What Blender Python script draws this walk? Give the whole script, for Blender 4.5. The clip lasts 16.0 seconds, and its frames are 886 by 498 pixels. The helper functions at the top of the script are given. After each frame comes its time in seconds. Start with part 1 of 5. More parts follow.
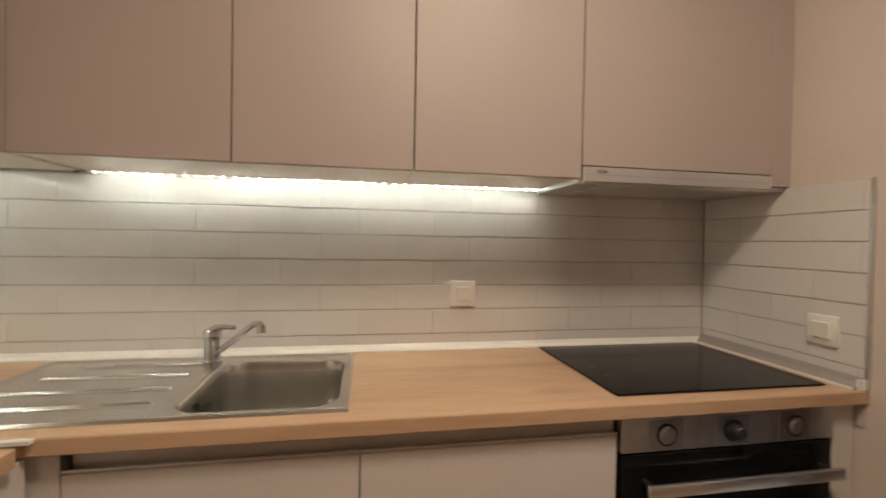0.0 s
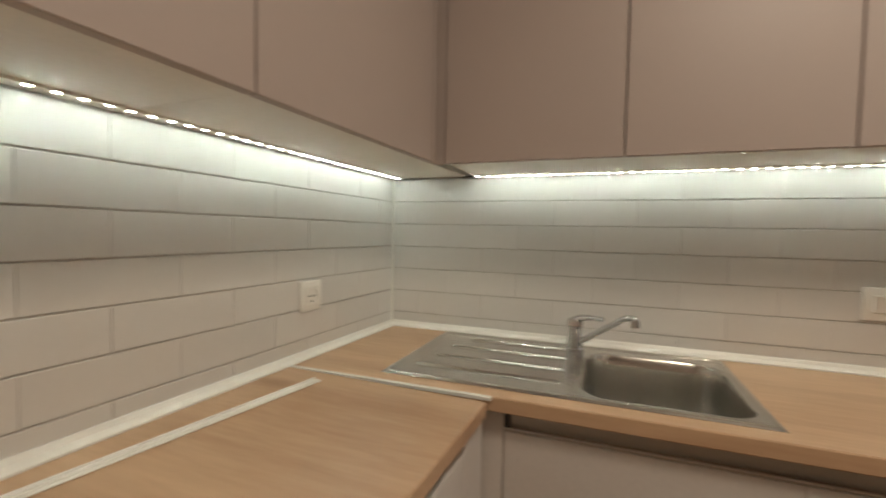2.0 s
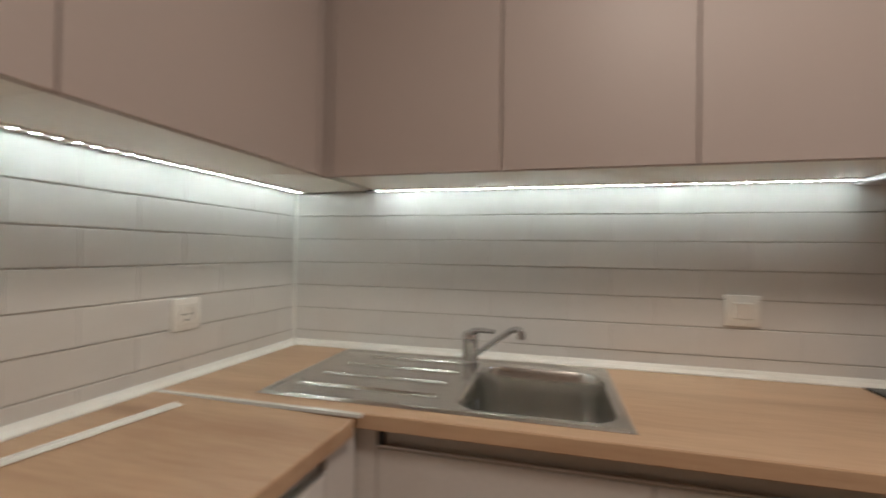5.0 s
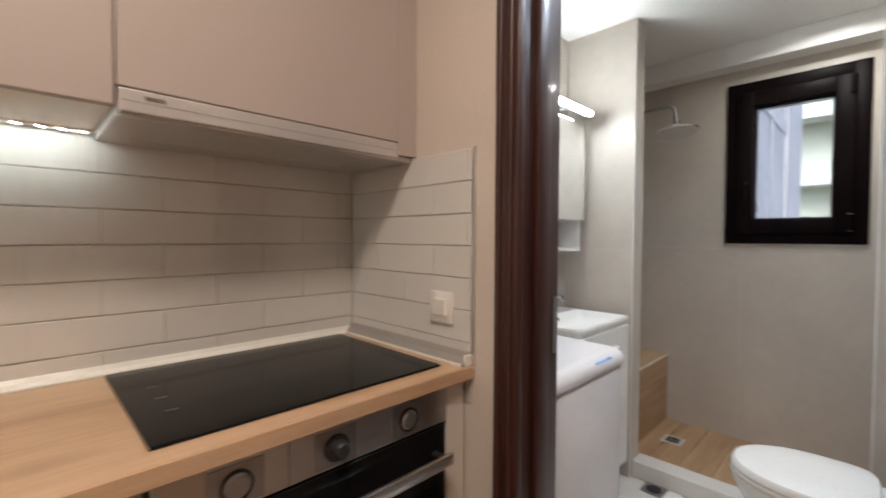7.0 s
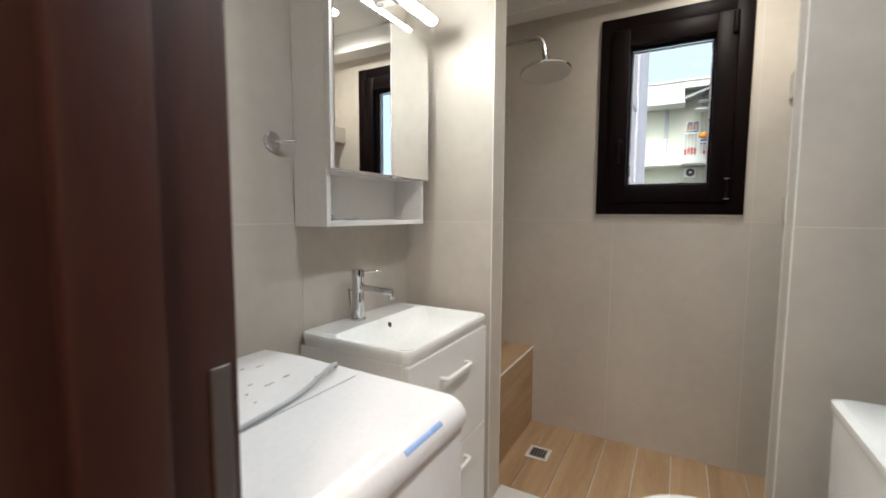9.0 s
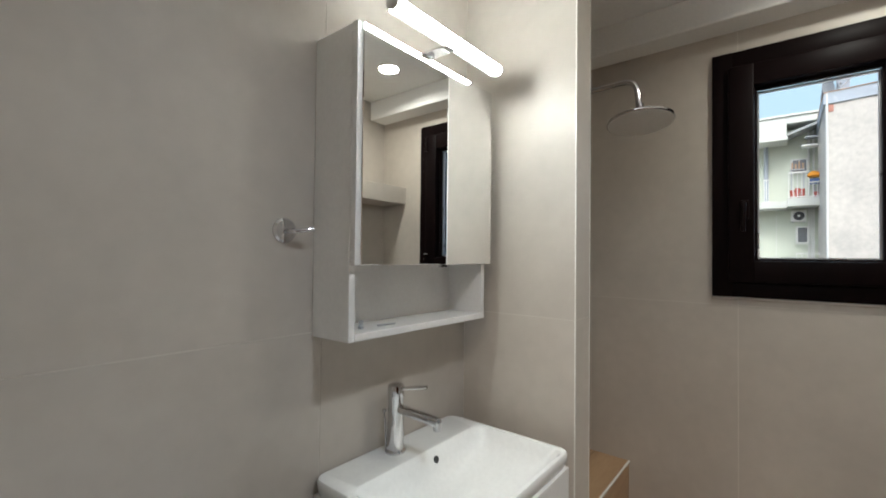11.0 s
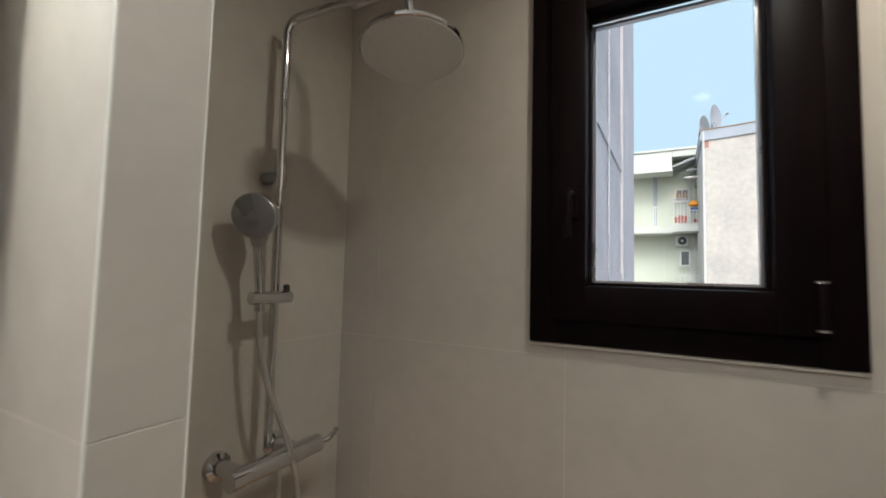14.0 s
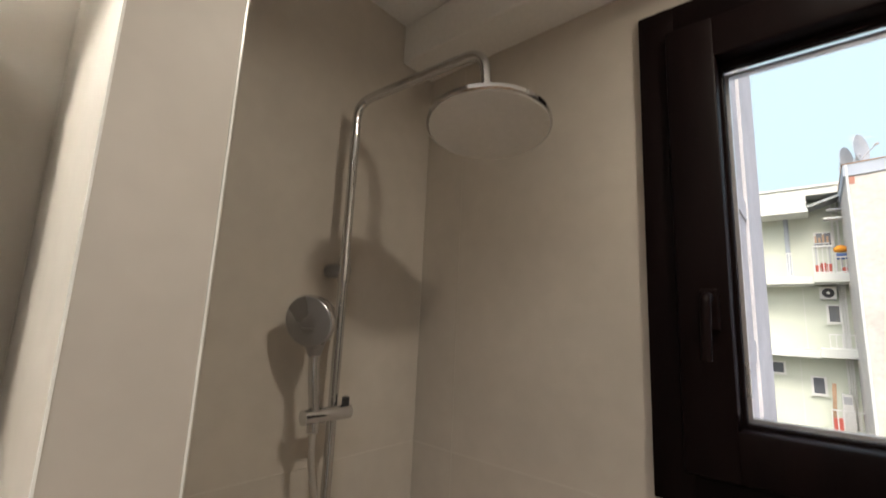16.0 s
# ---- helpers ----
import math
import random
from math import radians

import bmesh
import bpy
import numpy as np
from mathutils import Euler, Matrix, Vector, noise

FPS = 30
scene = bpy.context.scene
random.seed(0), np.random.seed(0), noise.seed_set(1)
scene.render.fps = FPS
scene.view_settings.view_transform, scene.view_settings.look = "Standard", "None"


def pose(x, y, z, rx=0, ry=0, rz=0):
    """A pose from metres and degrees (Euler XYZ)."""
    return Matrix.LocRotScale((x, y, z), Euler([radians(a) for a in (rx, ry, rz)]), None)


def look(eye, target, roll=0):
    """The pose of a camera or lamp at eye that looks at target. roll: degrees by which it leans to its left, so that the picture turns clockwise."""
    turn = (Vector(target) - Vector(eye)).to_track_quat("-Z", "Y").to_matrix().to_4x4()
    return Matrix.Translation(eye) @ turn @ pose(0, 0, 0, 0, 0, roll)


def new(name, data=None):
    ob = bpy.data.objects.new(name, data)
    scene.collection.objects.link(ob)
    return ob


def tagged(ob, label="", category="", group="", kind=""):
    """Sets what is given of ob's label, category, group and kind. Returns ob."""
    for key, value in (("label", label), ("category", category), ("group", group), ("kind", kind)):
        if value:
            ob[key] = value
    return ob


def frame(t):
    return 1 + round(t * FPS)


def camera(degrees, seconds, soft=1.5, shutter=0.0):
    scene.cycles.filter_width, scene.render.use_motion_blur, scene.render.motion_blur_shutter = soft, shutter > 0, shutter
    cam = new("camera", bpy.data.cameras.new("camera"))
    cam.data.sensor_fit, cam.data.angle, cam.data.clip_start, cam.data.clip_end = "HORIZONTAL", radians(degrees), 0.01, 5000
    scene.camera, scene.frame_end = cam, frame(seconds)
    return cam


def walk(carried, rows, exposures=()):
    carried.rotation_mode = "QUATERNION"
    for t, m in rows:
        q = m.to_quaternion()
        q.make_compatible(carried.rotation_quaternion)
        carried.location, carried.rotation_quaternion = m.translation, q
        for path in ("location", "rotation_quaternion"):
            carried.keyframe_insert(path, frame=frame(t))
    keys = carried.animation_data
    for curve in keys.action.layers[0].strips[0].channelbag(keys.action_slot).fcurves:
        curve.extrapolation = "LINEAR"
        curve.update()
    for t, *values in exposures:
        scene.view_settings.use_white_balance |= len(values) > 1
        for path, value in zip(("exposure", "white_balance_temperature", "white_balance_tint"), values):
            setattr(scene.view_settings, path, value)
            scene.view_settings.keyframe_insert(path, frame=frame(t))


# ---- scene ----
cam = camera(92.3, 16.0, 1.7, 0.5)
PATH = [
    (0, (1.1, 0.607, 1.256), (1.459, 2.574, 1.223), 1.0),
    (0.5, (1.016, 0.649, 1.244), (1.198, 2.64, 1.2), 0.9),
    (1, (0.926, 0.653, 1.251), (0.868, 2.651, 1.178), 1.0),
    (1.5, (0.834, 0.623, 1.249), (0.477, 2.589, 1.167), 1.0),
    (2, (0.743, 0.583, 1.248), (0.04, 2.454, 1.169), 1.1),
    (2.5, (0.628, 0.54, 1.241), (-0.354, 2.281, 1.178), 1.3),
    (3, (0.577, 0.508, 1.243), (-0.633, 2.099, 1.193), 1.4),
    (3.2, (0.574, 0.508, 1.248), (-0.691, 2.057, 1.203), 1.4),
    (5.5, (1.123, 0.664, 1.234), (1.079, 2.663, 1.257), 0.2),
    (6, (1.355, 0.66, 1.241), (1.837, 2.601, 1.238), -0.2),
    (6.5, (1.479, 0.688, 1.232), (2.52, 2.396, 1.209), 0.3),
    (7, (1.562, 0.776, 1.214), (2.972, 2.194, 1.161), 0.3),
    (7.5, (1.683, 0.869, 1.193), (3.307, 2.033, 1.093), 0.3),
    (7.6, (1.722, 0.884, 1.189), (3.369, 2.012, 1.079), 0.4),
    (8, (1.899, 0.902, 1.182), (3.624, 1.904, 1.041), 0.3),
    (8.2, (1.989, 0.911, 1.183), (3.736, 1.869, 1.013), 0.3),
    (10.3, (2.571, 1.18, 1.243), (4.225, 2.302, 1.168), 0.3),
    (10.5, (2.58, 1.173, 1.268), (4.195, 2.352, 1.23), 0.2),
    (11, (2.609, 1.17, 1.328), (4.167, 2.423, 1.364), 0.6),
    (11.5, (2.664, 1.12, 1.356), (4.21, 2.386, 1.454), 0.9),
    (12, (2.736, 1.056, 1.362), (4.337, 2.249, 1.48), 0.9),
    (12.5, (2.858, 0.991, 1.347), (4.519, 2.098, 1.464), 0.8),
    (13, (3.104, 0.94, 1.352), (4.817, 1.967, 1.455), 1.1),
    (13.5, (3.333, 0.981, 1.339), (5.086, 1.94, 1.431), 1.1),
    (14, (3.517, 1.084, 1.34), (5.272, 2.035, 1.464), 1.4),
    (14.5, (3.639, 1.159, 1.389), (5.335, 2.201, 1.584), 1.4),
    (15, (3.663, 1.18, 1.468), (5.276, 2.33, 1.746), 2.4),
    (15.3, (3.659, 1.17, 1.511), (5.215, 2.375, 1.869), 2.5),
    (15.5, (3.659, 1.156, 1.541), (5.174, 2.405, 1.92), 2.7),
    (16, (3.673, 1.154, 1.473), (5.156, 2.454, 1.805), 2.6),
]
EXPOSURES = [(0, 1.03, 5800, 6), (1.5, 0.85, 5700, 0), (3, 0.62, 5300, 2), (5.5, 0.8, 5100, 4), (6.2, 1.05, 4800, 2), (7, 1.3, 5450, 7), (8.2, 1.65, 5900, 7),
             (10.3, 1.15, 5550, 4), (12, 1.1, 5900, 4), (13, 1.2, 6000, 6), (14.5, 1.0, 5700, 5), (15.5, 1.3, 5900, 5), (16, 1.35, 6250, 9)]
walk(cam, [(t, look(eye, target, roll)) for t, eye, target, roll in PATH], EXPOSURES)

# ---- world and large lights ----
world = bpy.data.worlds.new("world")
scene.world = world
world.use_nodes = True
wn = world.node_tree.nodes
sky = wn.new("ShaderNodeTexSky")
sky.sky_type, sky.sun_disc = "NISHITA", False
sky.sun_elevation, sky.sun_rotation = radians(48), radians(262)
sky.air_density, sky.dust_density, sky.ozone_density = 1.0, 5.0, 1.0
world.node_tree.links.new(sky.outputs[0], wn["Background"].inputs[0])
wn["Background"].inputs[1].default_value = 0.15


def lamp(name, kind, where, energy, colour, **more):
    data = bpy.data.lights.new(name, kind)
    data.energy, data.color = energy, colour
    if kind == "AREA": data.shape = "DISK"
    for key, value in more.items():
        if key == "size": data.size = value
        if key == "size_y": data.shape, data.size_y = "RECTANGLE", value
        if key == "radius": data.shadow_soft_size = value
        if key == "angle": data.angle = value
        if key == "spot": data.spot_size, data.spot_blend = value, 0.6
        if key == "spread": data.spread = value
    ob = new(name, data)
    ob.matrix_world = where
    return ob


# the sun stands in the west, behind the house
s_az, s_el = radians(262), radians(48)
s_dir = Vector((math.sin(s_az) * math.cos(s_el), math.cos(s_az) * math.cos(s_el), math.sin(s_el)))
lamp("sun", "SUN", look(s_dir * 30, (0, 0, 0)), 0.62, (1.0, 0.97, 0.93), angle=radians(10))
WARM = (1.0, 0.735, 0.515)
KN = 2.012
WRUN = Matrix.Translation((0.005, KN, 0)) @ pose(0, 0, 0, 0, 0, -2.2)
LAMP_X, LAMP_Y = 1.42, 0.72
lamp("kitchen_ceiling_light", "AREA", look((LAMP_X, LAMP_Y, 2.464), (LAMP_X, LAMP_Y, 0)), 12.0, WARM, size=0.40)
lamp("shower_downlight", "AREA", look((4.136, 0.903, 2.2965), (4.136, 0.903, 0)), 2.55, (1.0, 0.88, 0.71), size=0.10, spread=radians(160))
# assumed lamp, added to brighten the bathroom; its place is not known
lamp("bathroom_fill", "AREA", look((3.10, 0.95, 2.2965), (3.10, 0.95, 0)), 2.5, (0.98, 0.98, 0.98), size=0.08, spread=radians(140))

# ---- materials ----


def material(name, base, rough=0.5, metal=0.0, vary=0.06, scale=8.0, stretch=(1, 1, 1), fine=0.03, fine_scale=90.0, bump=0.0, bump_scale=120.0,
             rough_vary=0.08, random_vary=0.0, coat=0.0, transmission=0.0, emit=None, spec=0.5, aniso=0.0):
    m = bpy.data.materials.new(name)
    m.use_nodes = True
    nt = m.node_tree
    n, link = nt.nodes, nt.links.new
    b = n["Principled BSDF"]
    b.inputs["Metallic"].default_value = metal
    b.inputs["Roughness"].default_value = rough
    b.inputs["Coat Weight"].default_value = coat
    b.inputs["Coat Roughness"].default_value = 0.06
    b.inputs["Transmission Weight"].default_value = transmission
    b.inputs["Specular IOR Level"].default_value = spec
    if emit:
        b.inputs["Emission Color"].default_value = (*emit[0], 1)
        b.inputs["Emission Strength"].default_value = emit[1]
    co = n.new("ShaderNodeTexCoord")
    mp = n.new("ShaderNodeMapping")
    mp.inputs["Scale"].default_value = stretch
    link(co.outputs["Object"], mp.inputs[0])
    coarse, grain = n.new("ShaderNodeTexNoise"), n.new("ShaderNodeTexNoise")
    coarse.inputs["Scale"].default_value, coarse.inputs["Detail"].default_value = scale, 4
    grain.inputs["Scale"].default_value, grain.inputs["Detail"].default_value = fine_scale, 3
    link(mp.outputs[0], coarse.inputs[0]), link(mp.outputs[0], grain.inputs[0])

    def about_one(source, amount):
        r = n.new("ShaderNodeMapRange")
        r.inputs["From Min"].default_value, r.inputs["From Max"].default_value = 0.25, 0.75
        r.inputs["To Min"].default_value, r.inputs["To Max"].default_value = 1 - amount, 1 + amount
        link(source, r.inputs["Value"])
        return r.outputs[0]

    def times(a, c):
        k = n.new("ShaderNodeMath")
        k.operation = "MULTIPLY"
        link(a, k.inputs[0]), link(c, k.inputs[1])
        return k.outputs[0]

    value = times(about_one(coarse.outputs[0], vary), about_one(grain.outputs[0], fine))
    if random_vary:
        info = n.new("ShaderNodeObjectInfo")
        r = n.new("ShaderNodeMapRange")
        r.inputs["To Min"].default_value, r.inputs["To Max"].default_value = 1 - random_vary, 1 + random_vary
        link(info.outputs["Random"], r.inputs["Value"])
        value = times(value, r.outputs[0])
    mix = n.new("ShaderNodeMix")
    mix.data_type, mix.blend_type = "RGBA", "MULTIPLY"
    mix.inputs[0].default_value = 1.0
    mix.inputs[6].default_value = (*base, 1)
    link(value, mix.inputs[7])
    link(mix.outputs[2], b.inputs["Base Color"])
    if rough_vary:
        r = n.new("ShaderNodeMapRange")
        r.inputs["From Min"].default_value, r.inputs["From Max"].default_value = 0.3, 0.7
        r.inputs["To Min"].default_value, r.inputs["To Max"].default_value = max(0.02, rough * (1 - rough_vary * 2)), min(1, rough * (1 + rough_vary * 2))
        link(coarse.outputs[0], r.inputs["Value"]), link(r.outputs[0], b.inputs["Roughness"])
    if bump:
        tex = n.new("ShaderNodeTexNoise")
        tex.inputs["Scale"].default_value, tex.inputs["Detail"].default_value = bump_scale, 4
        link(mp.outputs[0], tex.inputs[0])
        bp = n.new("ShaderNodeBump")
        bp.inputs["Strength"].default_value, bp.inputs["Distance"].default_value = bump, 0.004
        link(tex.outputs[0], bp.inputs["Height"]), link(bp.outputs[0], b.inputs["Normal"])
    return m


def wood(name, light, dark, rough, along="x", plank=1.0, spread=0.5, coat=0.0, knots=True, random_vary=0.0):
    """Wood: stretched grain, broad flames, a few knots."""
    m = bpy.data.materials.new(name)
    m.use_nodes = True
    nt = m.node_tree
    n, link = nt.nodes, nt.links.new
    b = n["Principled BSDF"]
    b.inputs["Roughness"].default_value, b.inputs["Coat Weight"].default_value = rough, coat
    b.inputs["Coat Roughness"].default_value = 0.05
    co, mp = n.new("ShaderNodeTexCoord"), n.new("ShaderNodeMapping")
    link(co.outputs["Object"], mp.inputs[0])
    mp.inputs["Scale"].default_value = {"x": (1.1, 9, 9), "y": (9, 1.1, 9), "z": (9, 9, 1.1)}[along]
    if random_vary:
        info, add = n.new("ShaderNodeObjectInfo"), n.new("ShaderNodeVectorMath")
        add.operation = "ADD"
        mul = n.new("ShaderNodeMath")
        mul.operation = "MULTIPLY"
        mul.inputs[1].default_value = 37.0
        link(info.outputs["Random"], mul.inputs[0])
        link(mp.outputs[0], add.inputs[0]), link(mul.outputs[0], add.inputs[1])
        vec = add.outputs[0]
    else:
        vec = mp.outputs[0]
    flame, grain, blotch = n.new("ShaderNodeTexNoise"), n.new("ShaderNodeTexNoise"), n.new("ShaderNodeTexNoise")
    flame.inputs["Scale"].default_value, flame.inputs["Detail"].default_value, flame.inputs["Distortion"].default_value = 1.3 * plank, 5, 0.7
    grain.inputs["Scale"].default_value, grain.inputs["Detail"].default_value = 17.0 * plank, 5
    blotch.inputs["Scale"].default_value = 0.7 * plank
    for t in (flame, grain, blotch):
        link(vec, t.inputs[0])
    mixer = n.new("ShaderNodeMath")
    mixer.operation = "MULTIPLY_ADD"
    mixer.inputs[1].default_value = 0.35
    link(grain.outputs[0], mixer.inputs[0]), link(flame.outputs[0], mixer.inputs[2])
    ramp = n.new("ShaderNodeValToRGB")
    ramp.color_ramp.elements[0].position, ramp.color_ramp.elements[0].color = 0.67 - spread / 2, (*dark, 1)
    ramp.color_ramp.elements[1].position, ramp.color_ramp.elements[1].color = 0.67 + spread / 2, (*light, 1)
    link(mixer.outputs[0], ramp.inputs[0])
    out = ramp.outputs[0]
    if knots:
        vor = n.new("ShaderNodeTexVoronoi")
        kmap = n.new("ShaderNodeMapping")
        kmap.inputs["Scale"].default_value = {"x": (1.5, 4, 4), "y": (4, 1.5, 4), "z": (4, 4, 1.5)}[along]
        link(co.outputs["Object"], kmap.inputs[0]), link(kmap.outputs[0], vor.inputs[0])
        vor.inputs["Scale"].default_value = 1.0
        kr = n.new("ShaderNodeMapRange")
        kr.inputs["From Min"].default_value, kr.inputs["From Max"].default_value = 0.02, 0.14
        kr.inputs["To Min"].default_value, kr.inputs["To Max"].default_value = 0.60, 0.0
        link(vor.outputs["Distance"], kr.inputs["Value"])
        kmix = n.new("ShaderNodeMix")
        kmix.data_type = "RGBA"
        kmix.inputs[7].default_value = (dark[0] * 0.55, dark[1] * 0.5, dark[2] * 0.45, 1)
        link(kr.outputs[0], kmix.inputs[0]), link(out, kmix.inputs[6])
        out = kmix.outputs[2]
    link(out, b.inputs["Base Color"])
    bp = n.new("ShaderNodeBump")
    bp.inputs["Strength"].default_value, bp.inputs["Distance"].default_value = 0.12, 0.002
    link(grain.outputs[0], bp.inputs["Height"]), link(bp.outputs[0], b.inputs["Normal"])
    return m


PAINT = material("wall_paint", (0.62, 0.555, 0.495), 0.75, vary=0.03, scale=3, bump=0.10, bump_scale=160)
CEILING = material("ceiling_paint", (0.80, 0.79, 0.77), 0.85, vary=0.02, scale=2, bump=0.06)
TILE = material("glazed_tile", (0.68, 0.665, 0.64), 0.13, vary=0.03, scale=6, bump=0.025, bump_scale=14, random_vary=0.025, fine=0.01, coat=0.3)
GROUT = material("grout", (0.50, 0.475, 0.44), 0.9, vary=0.08, bump=0.2)
CASHMERE = material("cashmere_lacquer", (0.445, 0.385, 0.355), 0.5, vary=0.02, scale=2.0, bump=0.015, bump_scale=220, fine=0.01)
CARCASS = material("cabinet_carcass", (0.80, 0.78, 0.71), 0.42, vary=0.02, scale=4)
WHITE_FRONT = material("white_front", (0.66, 0.62, 0.58), 0.35, vary=0.02, scale=3)
OAK = wood("oak_worktop", (0.61, 0.425, 0.265), (0.40, 0.245, 0.14), 0.38, "x", 0.6, 0.52)
OAK_W = wood("oak_worktop_west", (0.61, 0.425, 0.265), (0.40, 0.245, 0.14), 0.38, "y", 0.6, 0.52)
STEEL = material("brushed_steel", (0.63, 0.61, 0.57), 0.235, 1.0, vary=0.02, scale=3, stretch=(1, 6, 1), fine=0.02, fine_scale=60, rough_vary=0.05)
STEEL_PANEL = material("steel_panel", (0.55, 0.54, 0.53), 0.33, 1.0, vary=0.04, stretch=(1, 1, 20), fine=0.05)
CHROME = material("chrome", (0.62, 0.62, 0.63), 0.06, 1.0, vary=0.01, rough_vary=0.02)
ALU = material("aluminium", (0.70, 0.69, 0.67), 0.36, 1.0, vary=0.03, stretch=(1, 12, 12))
HOOD_GREY = material("hood_silver", (0.60, 0.58, 0.57), 0.40, 0.5, vary=0.03)
BLACK_GLASS = material("black_ceramic_glass", (0.008, 0.008, 0.008), 0.13, vary=0.05, rough_vary=0.06, coat=0.0, spec=0.15)
BLACK = material("black_plastic", (0.02, 0.02, 0.021), 0.4)
WHITE_PLASTIC = material("white_plastic", (0.80, 0.78, 0.73), 0.32, vary=0.02)
TRIM = material("white_pvc_trim", (0.85, 0.84, 0.79), 0.24, vary=0.03, scale=10)
BROWN = wood("varnished_dark_wood", (0.085, 0.029, 0.021), (0.036, 0.013, 0.011), 0.22, "z", 1.4, 0.5, coat=0.9, knots=False)
FRAME_WOOD = wood("varnished_frame_wood", (0.062, 0.021, 0.015), (0.028, 0.010, 0.009), 0.42, "z", 1.4, 0.5, coat=0.12, knots=False)
BRASS = material("brass", (0.62, 0.42, 0.16), 0.22, 1.0, vary=0.06)
PORCELAIN_TILE = material("greige_porcelain", (0.50, 0.455, 0.40), 0.47, vary=0.105, scale=2.2, fine=0.04, fine_scale=22, bump=0.02, bump_scale=60, random_vary=0.025, rough_vary=0.10)
JOINT = material("light_joint", (0.60, 0.56, 0.50), 0.8)
CERAMIC = material("white_ceramic", (0.82, 0.82, 0.80), 0.10, vary=0.01, rough_vary=0.02, coat=0.4)
VANITY_WHITE = material("white_gloss_board", (0.80, 0.79, 0.77), 0.22, vary=0.015)
APPLIANCE = material("white_enamel", (0.80, 0.79, 0.80), 0.22, vary=0.012, coat=0.2)
MIRROR = material("mirror_silver", (0.93, 0.94, 0.94), 0.015, 1.0, vary=0.0, fine=0.0, rough_vary=0.0)
# lid grip: the sky's reflection is put into this blue base colour
SKY_TINT = material("sky_tinted_plastic", (0.30, 0.45, 0.80), 0.3)
BLUE = material("blue_plastic", (0.03, 0.22, 0.45), 0.3)
FLOOR_TILE = material("pale_floor_tile", (0.66, 0.64, 0.61), 0.22, vary=0.04, scale=4, random_vary=0.02)
KITCHEN_FLOOR = wood("laminate_floor", (0.40, 0.26, 0.15), (0.24, 0.14, 0.075), 0.45, "x", 0.8, 0.5)
WOOD_TILE = wood("wood_look_tile", (0.50, 0.34, 0.195), (0.31, 0.19, 0.10), 0.42, "x", 0.9, 0.55, knots=False, random_vary=1.0)
PVC_DARK = wood("dark_pvc_window", (0.0075, 0.0036, 0.0036), (0.0036, 0.002, 0.0023), 0.45, "z", 1.0, 0.5, coat=0.0, knots=False)
PVC_DARK.node_tree.nodes["Principled BSDF"].inputs["Specular IOR Level"].default_value = 0.07
SPACER = material("window_spacer", (0.55, 0.56, 0.58), 0.3, 0.8)
GLASS = material("window_glass", (1, 1, 1), 0.0, vary=0.0, fine=0.0, rough_vary=0.0, transmission=1.0)
GLASS.node_tree.nodes["Principled BSDF"].inputs["IOR"].default_value = 1.12
SHOWER_FACE = material("grey_rubber", (0.68, 0.66, 0.63), 0.55, vary=0.03)
LED = material("led_dot", (1, 0.96, 0.85), 0.5, emit=((1.0, 0.95, 0.76), 140.0))
LED_TAPE = material("led_tape", (0.80, 0.78, 0.70), 0.5)
DIFFUSER = material("lamp_diffuser", (0.9, 0.9, 0.88), 0.5, emit=((1.0, 0.94, 0.84), 6.0))
TUBE = material("lamp_tube", (0.9, 0.9, 0.88), 0.5, emit=((1.0, 0.94, 0.82), 39.0))
CREAM = material("cream_render", (0.52, 0.55, 0.45), 0.9, vary=0.06, scale=0.6, bump=0.2, bump_scale=20)
WHITEWASH = material("weathered_white_render", (0.49, 0.462, 0.405), 0.92, vary=0.16, scale=0.7, fine=0.10, fine_scale=6, bump=0.3, bump_scale=12)
PALE_CONCRETE = material("pale_concrete", (0.50, 0.485, 0.475), 0.95, vary=0.12, scale=1.3, fine=0.06, fine_scale=14, bump=0.4, bump_scale=18)
CONCRETE = material("rough_concrete", (0.475, 0.46, 0.455), 0.95, vary=0.20, scale=1.3, fine=0.09, fine_scale=14, bump=0.6, bump_scale=18)
SLAB = material("painted_slab", (0.56, 0.57, 0.51), 0.85, vary=0.06, scale=1)
BRICK = material("bare_brick", (0.42, 0.20, 0.14), 0.9, vary=0.15, scale=5)
BOARD = material("weathered_board", (0.34, 0.22, 0.13), 0.8, vary=0.15, scale=4, stretch=(6, 6, 1))
BLUE_CLOTH = material("blue_cloth", (0.10, 0.16, 0.34), 0.9, vary=0.1)
SOFFIT = material("grey_corrugated_sheet", (0.30, 0.31, 0.30), 0.7, vary=0.1)
KNOB_FIELD = material("dark_steel_field", (0.36, 0.35, 0.35), 0.36, 0.9, vary=0.04, stretch=(1, 1, 20))
LILAC = material("lilac_render", (0.35, 0.31, 0.36), 0.92, vary=0.10, scale=0.5, fine=0.05, fine_scale=6, bump=0.3, bump_scale=12)
PARAPET = material("blue_grey_render", (0.36, 0.39, 0.42), 0.9, vary=0.12, scale=0.8, bump=0.3, bump_scale=12)
RAIL = material("painted_rail", (0.62, 0.62, 0.58), 0.5)
DARK_PANE = material("dark_pane", (0.10, 0.11, 0.12), 0.15)
ORANGE = material("orange_cloth", (0.75, 0.30, 0.02), 0.8)
RED = material("red_plastic", (0.50, 0.10, 0.07), 0.6)
GREY = material("grey_metal", (0.40, 0.41, 0.42), 0.6, 0.0)
CHANNEL = material("satin_aluminium_channel", (0.52, 0.49, 0.45), 0.42, 0.35, vary=0.04, stretch=(1, 10, 10))
